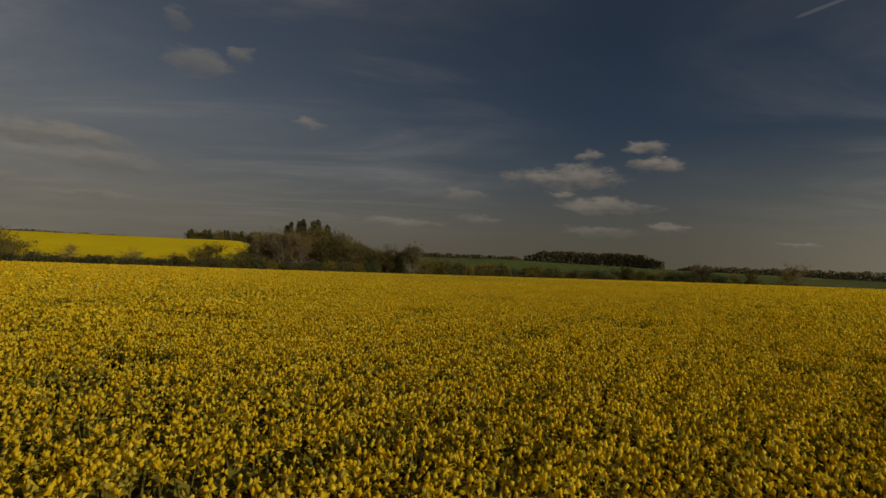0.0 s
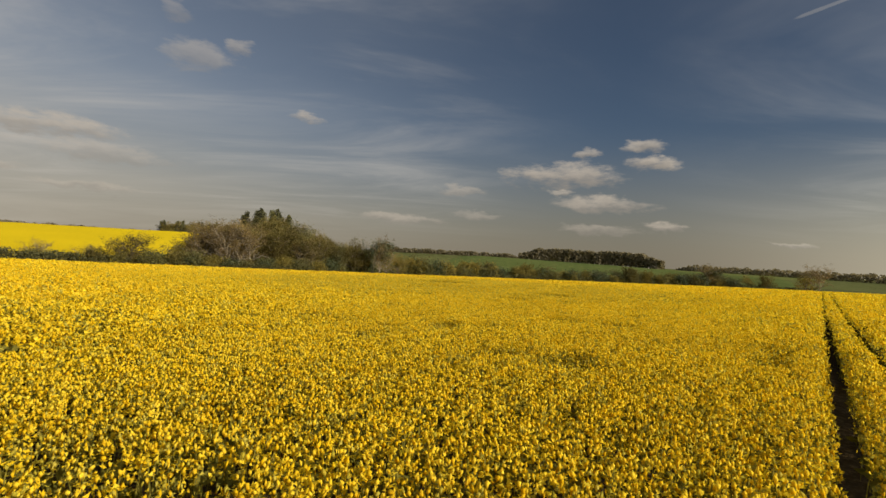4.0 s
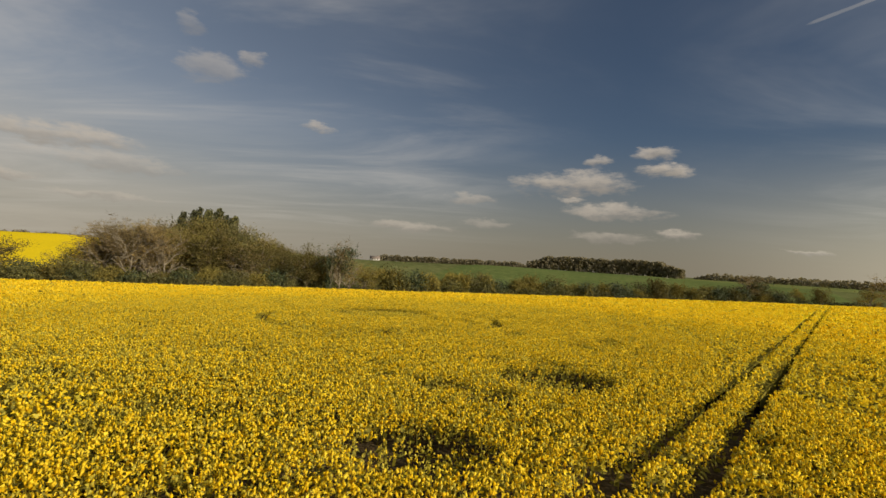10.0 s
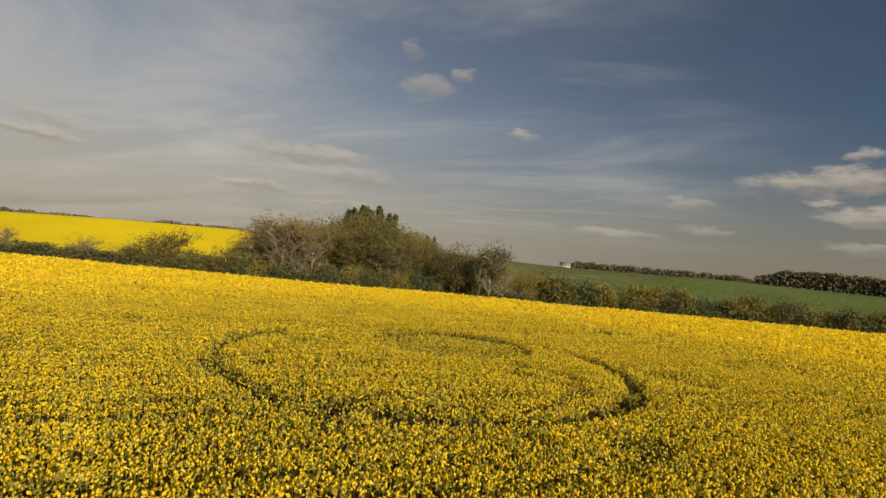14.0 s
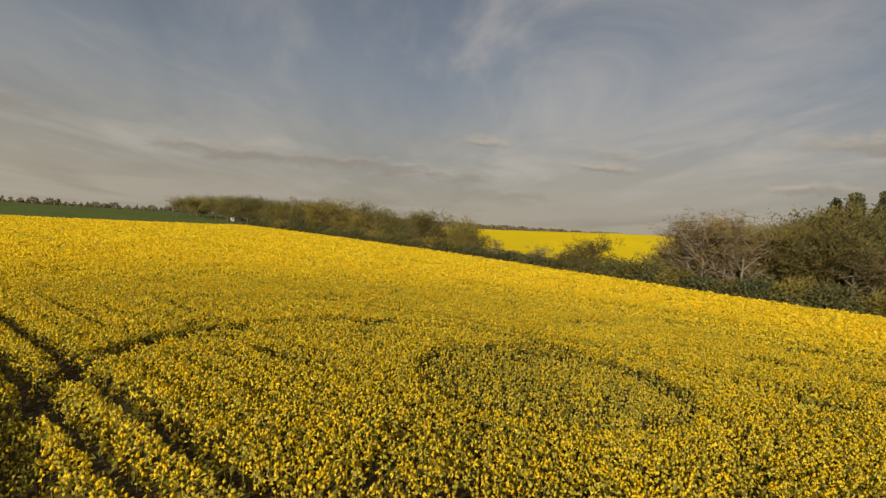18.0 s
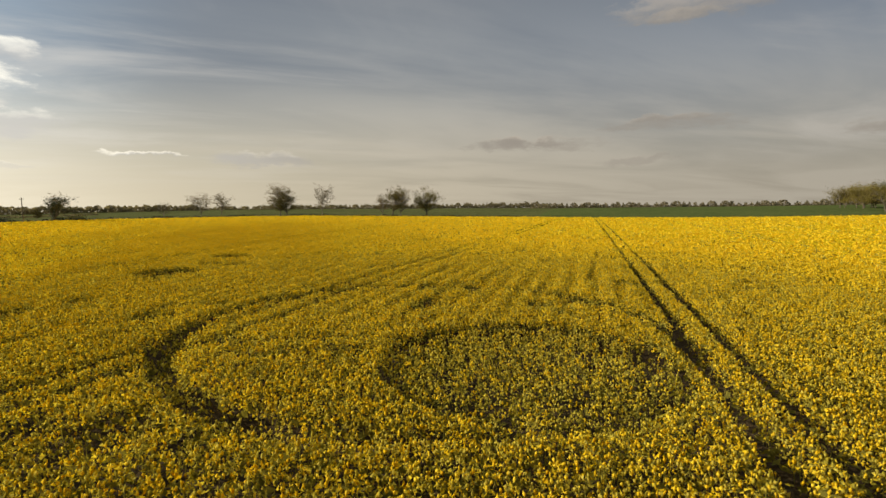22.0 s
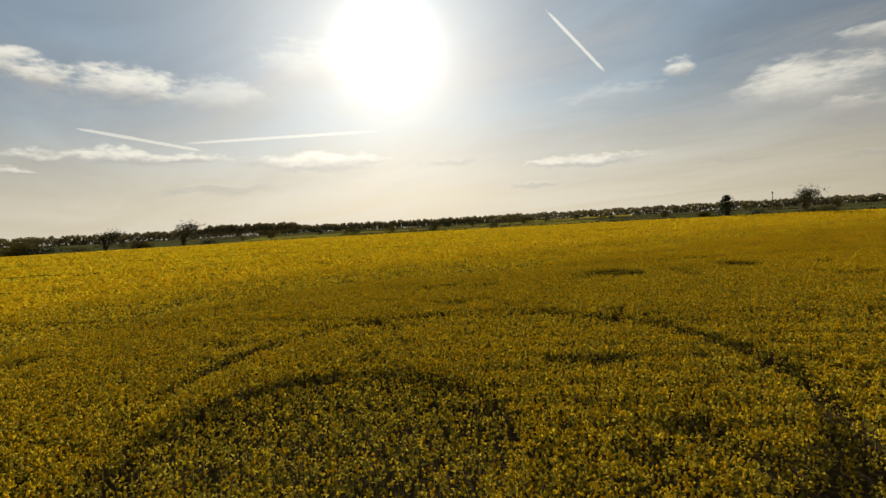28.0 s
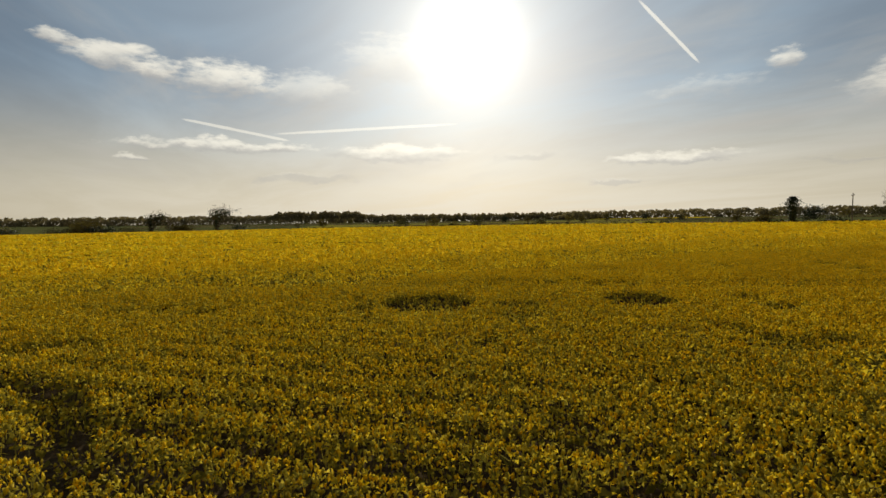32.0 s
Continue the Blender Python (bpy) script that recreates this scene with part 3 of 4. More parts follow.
def reach(x, y):
    """Distance from the strip of field that is seen close by."""
    best = np.maximum(np.hypot(x - 7, y - 110) - 25, 0) + 2.0
    for (ax, ay), (bx, by) in zip(SPINE, SPINE[1:]):
        t = np.clip(((x - ax) * (bx - ax) + (y - ay) * (by - ay)) / ((bx - ax) ** 2 + (by - ay) ** 2), 0, 1)
        best = np.minimum(best, np.maximum(np.hypot(x - ax - t * (bx - ax), y - ay - t * (by - ay)) - 8, 0) + (2.0 if ay > 50 else 0.0))
    return best


def scatter(step, low, high, rng, box=(-265, 330, -105, 264)):
    gx, gy = np.meshgrid(np.arange(box[0], box[1], step), np.arange(box[2], box[3], step))
    x, y = gx.ravel(), gy.ravel()
    keep = (reach(x, y) >= low - step) & (reach(x, y) < high + step)
    x, y = x[keep], y[keep]
    x, y = x + rng.uniform(-0.55, 0.55, len(x)) * step, y + rng.uniform(-0.55, 0.55, len(x)) * step
    far = reach(x, y)
    keep = (far >= low) & (far < high) & inside(x, y)
    return x[keep], y[keep]


def build_crop():
    rng = np.random.default_rng(11)
    leaf_v, petal_v, pale_v, stem_v = [], [], [], []
    def heads(c, wide, tall, sides):
        """Upright flower heads: a ragged rounded spike each, some leaning."""
        n = len(c)
        turn = rng.uniform(0, 6.283, (n, 1)) + np.arange(sides) * 6.283 / sides + rng.normal(size=(n, sides)) * 0.25
        grown = rng.uniform(0.7, 1.25, (n, 1))
        up = tall * rng.uniform(0.75, 1.35, (n, 1))
        lean = rng.normal(size=(n, 1, 3)) * wide * np.array((0.7, 0.7, 0.0))
        zero = np.zeros((n, 1))
        top = lean + np.stack([zero, zero, up * 0.95], -1)
        foot = -np.stack([zero, zero, up * 0.95], -1)
        k = np.arange(sides)
        follow = (k + 1) % sides
        r = wide * grown * rng.uniform(0.62, 1.1, (n, sides))
        ring = np.stack([r * np.cos(turn), r * np.sin(turn), up * (0.25 + rng.uniform(-0.45, 0.45, (n, sides)))], -1) + lean * 0.5
        v = np.concatenate([ring, top, foot], 1) + c[:, None, :]
        f = np.concatenate([np.stack([k, follow, np.full(sides, sides)], 1), np.stack([follow, k, np.full(sides, sides + 1)], 1)])
        return v.reshape(-1, 3), (np.arange(n)[:, None, None] * (sides + 2) + f).reshape(-1, 3)
    def petals(c, size):
        """Loose single petals, each turned its own way."""
        v = quads(c, size, rng, 1.0, 0.35)[0].reshape(-1, 4, 3)
        return np.stack([v[:, 0], v[:, 1] * 0.75 + c * 0.25, (v[:, 2] + v[:, 3]) / 2], 1).reshape(-1, 3), np.arange(3 * len(c)).reshape(-1, 3)
    def join(store):
        v, f, base = [], [], 0
        for a, b in store:
            v.append(a)
            f.append(b + base)
            base += len(a)
        return np.concatenate(v), np.concatenate(f)
    # spacing, from and to, width and height of a head, its sides, share of heads, loose petals, share of leaves
    for step, low, high, wide, tall, sides, share, loose, leaves in (
            (0.125, 0, 2.0, 0.036, 0.06, 4, 1.0, 5, 0.6), (0.165, 2.0, 7, 0.05, 0.078, 3, 1.0, 5, 0.5), (0.29, 7, 24, 0.08, 0.11, 3, 0.5, 5, 0.3),
            (0.5, 24, 50, 0.125, 0.15, 3, 0.4, 6, 0.2), (0.85, 50, 92, 0.19, 0.19, 3, 0.4, 6, 0.0), (1.4, 92, 420, 0.28, 0.22, 3, 0.4, 5, 0.0)):
        x, y = scatter(step, low, high, rng)
        chance, drop, green = pattern(x, y, rng)
        ok = rng.random(len(x)) < chance
        x, y, drop, green = x[ok], y[ok], drop[ok], green[ok]
        z = canopy(x, y) - drop - np.abs(rng.normal(size=len(x))) * 0.11 + 0.04
        pale = rng.random(len(x)) < green
        for group, store in ((~pale, petal_v), (pale, pale_v)):
            c = np.stack([x[group], y[group], z[group]], 1)
            store.append(heads(c[rng.random(len(c)) < share], wide, tall, sides))
            if loose:
                # side shoots flowering lower down
                c = np.repeat(c, loose, 0)
                c = c[rng.random(len(c)) < 0.75 + 0.25 * smooth(np.hypot(c[:, 0] - 10, c[:, 1] - 112), 30, 42)]
                c = c + rng.normal(size=c.shape) * wide * np.array((1.3, 1.3, 0.0))
                c[:, 2] -= rng.uniform(-0.03, 0.24, len(c)) * (1.3 if low > 5 else 1.0)
                store.append(petals(c, wide * 1.42 * rng.uniform(0.6, 1.2, len(c))))
        if leaves:
            few = rng.random(len(x)) < leaves
            c = np.stack([x[few], y[few], z[few] - rng.uniform(0.2, 0.7, few.sum()) * (1 if low < 4 else 0.8)], 1)
            leaf_v.append(quads(c, max(wide * 1.9, 0.085) * rng.uniform(0.6, 1.3, len(c)), rng, 1.7, 0.3)[0])
        if low < 4:
            # stems
            some = rng.random(len(x)) < 0.35
            x, y, z = x[some], y[some], z[some]
            c = np.stack([x, y, z], 1)
            a = rng.uniform(0, math.pi, len(x))
            side = np.stack([np.cos(a), np.sin(a), 0 * a], 1) * 0.011
            foot = c + np.stack([rng.normal(size=len(x)) * 0.06, rng.normal(size=len(x)) * 0.06, np.full(len(x), -0.55)], 1)
            stem_v.append(np.stack([foot - side, foot + side, c + side, c - side], 1).reshape(-1, 3))
    crop = tagged(new("oilseed_crop", None), "dense flowering yellow oilseed crop with green stems, ring pressed into it", "crop", kind="stuff")
    for name, store, mat, label in (("flowers", petal_v, PETAL, "bright yellow flower heads"), ("buds", pale_v, PALE, "greenish yellow buds"),
                                    ("stems", stem_v, LEAF, "thin stems tinted olive yellow for bounced light"), ("leaves", leaf_v, LEAF, "lower leaves tinted olive yellow for bounced light")):
        if name in ("flowers", "buds"):
            v, f = join(store)
        else:
            v = np.concatenate(store)
            f = np.arange(len(v)).reshape(-1, 4)
        tagged(child(name, mesh(name, v, f, mat), crop, label), kind="stuff")
    # closed canopy: strips between the wheel marks
    s = np.arange(-260, 470, 2.4)
    lines, kinds = [], []
    def at(n0, slope, s):
        return n0 + slope * (s - (38 if n0 < 20 else 80)).clip(-120, 160)
    def row(v, fill):
        lines.append(v)
        kinds.append(fill)
    first = at(*TRAMS[0], s)
    for k in np.arange(-110, -1.2, 1.6):
        row(first + k, True)
    for k, tram in enumerate(TRAMS):
        c = at(*tram, s)
        row(c - TRACK - TREAD - 0.04, False)
        row(c - TRACK + TREAD + 0.04, True)
        row(c, True)
        row(c + TRACK - TREAD - 0.04, False)
        row(c + TRACK + TREAD + 0.04, True)
        if k + 1 < len(TRAMS):
            nxt = at(*TRAMS[k + 1], s)
            for t in np.linspace(0, 1, 17)[1:-1]:
                row((c + 1.2) * (1 - t) + (nxt - 1.2) * t, True)
    for k in np.arange(2.8, 130, 1.6):
        row(c + k, True)
    n = np.array(lines)
    ss = np.broadcast_to(s, n.shape)
    x, y = ss * ALONG[0] + n * ACROSS[0], ss * ALONG[1] + n * ACROSS[1]
    far = reach(x, y)
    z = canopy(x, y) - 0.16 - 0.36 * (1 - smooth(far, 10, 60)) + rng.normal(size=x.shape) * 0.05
    v = np.stack([x, y, z], -1).reshape(-1, 3)
    cols = len(s)
    i, j = np.meshgrid(np.arange(len(lines) - 1), np.arange(cols - 1), indexing="ij")
    f = np.stack([i * cols + j, i * cols + j + 1, (i + 1) * cols + j + 1, (i + 1) * cols + j], -1)
    f = f[np.array(kinds[:-1])].reshape(-1, 4)
    mid = v[f].mean(1)
    rr = reach(mid[:, 0], mid[:, 1])
    keep = inside(mid[:, 0], mid[:, 1]) & (rr > 4)
    f, rr = f[keep], rr[keep]
    mid = mid[keep]
    # the nearer faces take the dark colour that paints shade below the flowers
    child("canopy", mesh("canopy", v, f, [CANOPY, SHADED_STEMS], np.where(rr < 22, 1, 0), True), crop, "closed canopy, yellow further off, painted dark for shade under the nearer flowers")
    # walls of stems along the wheel marks and the field's edge, shade in their colour
    wall_v, wall_f = [], []
    for k, fill in enumerate(kinds[:-1]):
        if fill:
            continue
        for row_k in (k, k + 1):
            top = np.stack([x[row_k], y[row_k], z[row_k] + 0.02], 1)
            foot = np.stack([x[row_k], y[row_k], canopy(x[row_k], y[row_k]) - CROP], 1)
            good = inside(x[row_k], y[row_k]) & (reach(x[row_k], y[row_k]) > 6)
            base = len(np.concatenate(wall_v)) if wall_v else 0
            wall_v += [top, foot]
            m = len(top)
            q = np.array([(base + a, base + a + 1, base + m + a + 1, base + m + a) for a in range(m - 1) if good[a] and good[a + 1]])
            if len(q):
                wall_f.append(q)
    for a, b in zip(EDGE, np.roll(EDGE, -1, 0)):
        t = np.linspace(0, 1, 30)[:, None]
        p = a * (1 - t) + b * t
        zc = canopy(p[:, 0], p[:, 1])
        base = len(np.concatenate(wall_v))
        wall_v += [np.c_[p, zc - 0.12], np.c_[p, zc - CROP - 0.2]]
        wall_f.append(np.array([(base + k, base + k + 1, base + 31 + k, base + 30 + k) for k in range(29)]))
    child("stem_wall", mesh("stem_wall", np.concatenate(wall_v), np.concatenate(wall_f), SHADED_STEMS), crop, "stems along the wheel marks, coloured dark for shade")


build_crop()


# ---- trees and hedges ----
def grow(rng, height, spread, levels=4, fork=4, trunk=0.32, radius=0.022, up=0.55, first=0.28):
    """Limbs of a tree of that height, as rows for tubes(), and the tips."""
    rows, tips = [], []
    def limb(p, d, length, r, level):
        steps = 3
        for k in range(steps):
            d = d + rng.normal(size=3) * 0.16
            d[2] += 0.05
            d /= np.linalg.norm(d)
            q = p + d * length / steps
            rows.append((*p, *q, r * (1 - 0.25 * k / steps), r * (1 - 0.25 * (k + 1) / steps)))
            p = q
            if level < levels:
                for _ in range(fork if level == 0 else int(rng.integers(1, 3))):
                    a = rng.uniform(0, 2 * math.pi)
                    side = np.array((math.cos(a), math.sin(a), 0.0))
                    e = d * up + side * spread * rng.uniform(0.5, 1.0)
                    limb(p.copy(), e / np.linalg.norm(e), length * rng.uniform(0.5, 0.72), r * 0.55, level + 1)
        tips.append(p)
    limb(np.zeros(3), np.array((0, 0, 1.0)), height * 0.5, height * radius, 0)
    rows, tips = np.array(rows), np.array(tips)
    k = height / max(tips[:, 2].max(), 0.1)
    rows[:, :6] *= k
    return rows, tips * k


def crown_points(tips, per, rng, blur):
    c = np.repeat(tips, per, 0)
    return c + rng.normal(size=c.shape) * blur


def make_tree(name, rows, crown, size, crown_mat, label, category="tree", bark=BARK, twigs=None, rng=None, sides=4, most=110, leaves=2800, twiggy=False):
    root = tagged(new(name), label, category)
    tall = float(max(rows[:, 5].max(), 0.1))
    if len(rows) > most:
        rows = rows[np.argsort(-rows[:, 6])[:most]]
    if crown is not None and len(crown) > leaves:
        crown = crown[rng.permutation(len(crown))[:leaves]]
    if twigs is not None and len(twigs) > most:
        twigs = twigs[rng.permutation(len(twigs))[:most]]
    v, f = tubes(rows, sides)
    child("trunk", mesh("trunk", v, f, bark), root)
    if twigs is not None:
        c = np.repeat(twigs, 7, 0)
        d = rng.normal(size=c.shape)
        d[:, 2] = np.abs(d[:, 2]) * 0.8
        d /= np.linalg.norm(d, axis=1, keepdims=True)
        ln = rng.uniform(0.5, 1.2, len(c))[:, None]
        w = np.cross(d, rng.normal(size=c.shape))
        w /= np.linalg.norm(w, axis=1, keepdims=True)
        v = np.stack([c - w * 0.02, c + w * 0.02, c + d * ln + w * 0.006, c + d * ln - w * 0.006], 1).reshape(-1, 3)
        tagged(child("branchwork", mesh("branchwork", v, np.arange(len(v)).reshape(-1, 4), TWIG), root), kind="stuff")
    if crown is not None:
        if twiggy:
            d = rng.normal(size=crown.shape) + np.c_[crown[:, :2] * 0.15, np.full(len(crown), 0.7)]
            d /= np.linalg.norm(d, axis=1, keepdims=True)
            w = np.cross(d, rng.normal(size=crown.shape))
            w /= np.linalg.norm(w, axis=1, keepdims=True)
            ln = (size * rng.uniform(0.7, 1.4, len(crown)))[:, None]
            v = np.stack([crown - w * ln * 0.25, crown + w * ln * 0.25, crown + d * ln * 1.5], 1).reshape(-1, 3)
        else:
            v = quads(crown, size * rng.uniform(0.6, 1.4, len(crown)), rng)[0].reshape(-1, 4, 3)[:, :3].reshape(-1, 3)
        tagged(child("crown", mesh("crown", v, np.arange(len(v)).reshape(-1, 3), crown_mat), root), kind="stuff")
    root["tall"] = tall
    return root


def kinds_of_trees():
    made = {}
    for k in range(3):
        rng = np.random.default_rng(40 + k)
        rows, tips = grow(rng, 12.0, 0.9, 3, 4)
        made[f"budding{k}"] = make_tree("budding_tree", rows, crown_points(tips, 60, rng, 0.5), 0.28, BUD, "broad tree in brown-olive bud in the hedge", rng=rng, twigs=tips, leaves=4600, twiggy=True)
    for k in range(2):
        rng = np.random.default_rng(60 + k)
        rows, tips = grow(rng, 12.0, 0.75, 4, 4, radius=0.017)
        made[f"bare{k}"] = make_tree("bare_tree", rows, None, 0.1, BUD, "leafless tree with fine pale twigs", bark=PALE_BARK, rng=rng, twigs=tips, most=420)
    rng = np.random.default_rng(70)
    rows, tips = grow(rng, 12.0, 0.95, 3, 5)
    made["round"] = make_tree("round_tree", rows, crown_points(tips, 60, rng, 0.52), 0.28, BUD, "round-headed tree coming into leaf", rng=rng, twigs=tips, leaves=5200, twiggy=True)
    rng = np.random.default_rng(75)
    rows, tips = grow(rng, 10.0, 0.9, 3, 5)
    made["leafy"] = make_tree("leafy_tree", rows, crown_points(tips, 50, rng, 0.45), 0.22, GREEN, "tree in fresh dark green leaf among bare ones", rng=rng, leaves=4600, twiggy=True)
    rng = np.random.default_rng(80)
    rows = [(0, 0, 0, 0, 0, 12.0, 0.26, 0.03)]
    pts = []
    for z in np.arange(3.0, 12.0, 0.55):
        for _ in range(6):
            a, r = rng.uniform(0, 2 * math.pi), (12.6 - z) * 0.3 * rng.uniform(0.7, 1.15)
            end = (r * math.cos(a), r * math.sin(a), z + 0.1 * r)
            rows.append((0, 0, z, *end, 0.05, 0.012))
            t = rng.uniform(0.35, 1.05, 26)[:, None]
            pts.append(np.array((0, 0, z)) * (1 - t) + np.array(end) * t + rng.normal(size=(26, 3)) * 0.2)
    made["pine"] = make_tree("conifer", np.array(rows, float), np.concatenate(pts), 0.17, NEEDLE, "dark green conifer standing above the wood", rng=rng)
    for k, (mat, word) in enumerate(((GREEN, "green hawthorn bush in the field hedge"), (BUD, "brown budding bush in the field hedge"), (IVY, "dark ivy-grown bush in the field hedge"))):
        rng = np.random.default_rng(90 + k)
        rows, tips = grow(rng, 4.0, 1.2, 3, 6, radius=0.02, up=0.35)
        tips[:, 2] = tips[:, 2] * 0.85 + 0.3
        low = tips[rng.integers(0, len(tips), 80)] * np.array((1.1, 1.1, 0.35))
        made[f"bush{k}"] = make_tree("bush", rows, crown_points(np.r_[tips, low], 13, rng, 0.34), 0.28 if mat is BUD else 0.13, mat, word, "bush", rng=rng, most=40, leaves=2000, twiggy=mat is BUD)
    rng = np.random.default_rng(97)
    rows, tips = grow(rng, 8.0, 0.55, 3, 3, radius=0.03)
    stem = np.stack([rng.normal(size=1700) * 0.35, rng.normal(size=1700) * 0.35, rng.uniform(0.2, 5.2, 1700)], 1)
    stem = np.r_[stem, crown_points(tips[tips[:, 2] < 6.6], 16, rng, 0.35)]
    made["ivy"] = make_tree("ivy_tree", rows, stem, 0.16, IVY, "half-dead tree wrapped in dark ivy", rng=rng, twigs=tips)
    rng = np.random.default_rng(99)
    body = np.stack([rng.normal(size=2600) * 0.62, rng.normal(size=2600) * 0.62, rng.uniform(0.2, 5.9, 2600)], 1)
    body[:, :2] *= (0.45 + 0.75 * smooth(body[:, 2:3], 1.5, 4.2)) * (1 - 0.6 * smooth(body[:, 2:3], 4.6, 6.0))
    made["pillar"] = make_tree("ivy_tree", np.array([(0, 0, 0, 0.1, 0, 5.4, 0.3, 0.1)]), body, 0.18, IVY, "short dark tree smothered in ivy", rng=rng)
    return made


TREES = kinds_of_trees()
USED = set()
rng_place = np.random.default_rng(7)


def plant(kind, x, y, tall, wide=1.0, sink=0.15, z=None, group=""):
    src = TREES[kind]
    k = tall / src["tall"]
    z = float(ground(np.array([x]), np.array([y]))[0]) - sink if z is None else z
    m = Matrix.Translation((x, y, z)) @ Matrix.Rotation(rng_place.uniform(0, 6.283), 4, "Z")
    if kind not in USED:
        USED.add(kind)
        ob = src
        ob.matrix_basis = m
    else:
        ob = copy_thing(src, m)
    ob.scale = (k * wide, k * wide, k)
    if group:
        tagged(ob, group=group)
    return ob


def hedge(name, points, tall, deep, count, size, mat, label):
    """A continuous low hedge along the points, one mass of small leaves."""
    rng = np.random.default_rng(len(name) + count)
    p = np.array(points, float)
    seg = np.hypot(*np.diff(p, axis=0).T)
    t = rng.uniform(0, seg.sum(), count)
    cum = np.r_[0, np.cumsum(seg)]
    x = np.interp(t, cum, p[:, 0]) + rng.normal(size=count) * deep * 0.35
    y = np.interp(t, cum, p[:, 1]) + rng.normal(size=count) * deep * 0.35
    top = tall * (0.8 + 0.2 * np.sin(t * 0.31) * np.sin(t * 0.117 + 1) + 0.12 * np.sin(t * 1.3))
    h = top * rng.uniform(0.02, 1.0, count) ** 0.7
    v, f = quads(np.stack([x, y, ground(x, y) + h], 1), size * rng.uniform(0.6, 1.4, count), rng)
    tagged(new(name, mesh(name, v, f, mat)), label, "hedge", kind="stuff")


NORTH = [(-268, 40), (-190, 96), (-118, 142), (-83, 156), (-57, 168), (-39, 176), (-25, 190), (2, 202), (24, 212), (83, 237), (132, 258), (190, 266)]
hedge("hedgerow_north", NORTH[3:], 3.0, 2.6, 18000, 0.2, GREEN, "overgrown green field hedge along the slope")
hedge("hedgerow_west", [(p[0] + 0.6, p[1] - 0.8) for p in NORTH[:4]], 3.8, 2.6, 20000, 0.2, GREEN, "tall unclipped green hedge below the western trees")
hedge("hedgerow_brambles", [(p[0] + 0.4, p[1] - 1.6) for p in NORTH[2:]], 1.4, 1.6, 7000, 0.17, BUD, "brown brambles and dead grass at the hedge foot")
hedge("hedgerow_east", [(430, 200), (379, 164), (271, 91), (161, 15), (75, -46), (55, -68), (-30, -102), (-140, -76)], 1.7, 1.2, 19000, 0.22, IVY, "low trimmed dark hedge along the far field edge")

# the wood beside the field
for k in range(84):
    u, w = rng_place.random(), rng_place.random()
    x = -69 + 38 * u + 8 * (w - 0.5)
    y = 172 + 0.45 * (x + 60) + 4 + 28 * w
    h = 9.4 + 7.8 * math.exp(-((x + 52) ** 2 + (y - 197) ** 2) / 17 ** 2) + rng_place.uniform(-1, 1.5)
    plant(("budding0", "budding1", "leafy", "budding2", "round", "bare1")[k % 6], x, y, h, rng_place.uniform(0.85, 1.1), group="trees of the wood")
for x, y, top in ((-66.5, 209, 18.4), (-64, 212, 19.2), (-61, 208, 19.8), (-58, 212, 19.0), (-54.5, 207, 19.7), (-63, 216, 19.2), (-57, 217, 18.6), (-51.5, 211, 18.0), (-69.5, 213, 17.2), (-59, 201, 18.2), (-53.5, 199, 18.6), (-49, 203, 16.8)):
    plant("pine", x, y, top - 0.9 - float(ground(x, y)), rng_place.uniform(0.85, 1.05), group="conifers of the wood")
for x, y, h in ((-57.5, 172.6, 16.4), (-60.5, 173, 16.0), (-54, 174, 16.2), (-51, 175.5, 15.8), (-63.5, 172, 15.4), (-66, 174, 14.0), (-56, 176.5, 16.6), (-62, 176, 15.2)):
    plant("bare%d" % (int(-x) % 2), x, y, h, 0.9, group="bare trees at the edge of the wood")
plant("ivy", -15.8, 188.0, 13.8, 0.7)
plant("bare0", -13.6, 189.5, 13.0, 0.9)
plant("bare1", -11.5, 193, 10.0, 0.9)
plant("round", -22.5, 190.5, 12.6, 0.95)
plant("budding1", -18, 196, 9.5)
plant("budding0", -9.0, 196, 8.0, 1.1)
for k in range(22):
    x = -80 + 62 * k / 21
    plant("bush%d" % (k % 3), x, np.interp(x, [p[0] for p in NORTH], [p[1] for p in NORTH]) + rng_place.uniform(0.5, 3.0), rng_place.uniform(3.5, 6.0), rng_place.uniform(0.9, 1.4), group="bushes along the north hedge")
for k in range(34):
    u = k / 33
    x, y = -236 + 92 * u + rng_place.uniform(-3, 3), 446 - 30 * u + rng_place.uniform(-4, 16)
    plant(("pine", "budding1", "pine", "pine", "round")[k % 5], x, y, 21.8 - float(ground(x, y)) + rng_place.uniform(-1.2, 0.8), 1.3, group="trees of the back wood")
# hedge trees and bushes towards the east end of the north hedge
for x, h, kind in ((-2, 5.5, "bush1"), (1.6, 6.5, "bush0"), (4.5, 5.8, "bush2"), (9, 5.2, "bush1"), (14, 4.2, "bush0"), (19, 5.5, "bush1"), (24, 5.8, "bush0"), (28, 4.4, "bush2"), (37, 4.8, "bush1"), (46, 4.0, "bush0"),
                   (52, 5.8, "bush0"), (60, 4.0, "bush1"), (71, 5.2, "bush2"), (82, 5.6, "bush0"), (88, 6.5, "bush1"), (93, 6.0, "bush0"), (104, 4.5, "bush1"), (113, 4.8, "bush2"), (124, 5.2, "bush0")):
    y = np.interp(x, [p[0] for p in NORTH], [p[1] for p in NORTH])
    plant(kind, x, y + rng_place.uniform(-0.5, 1.5), h * 1.3, rng_place.uniform(0.75, 1.0), group="bushes along the north hedge")
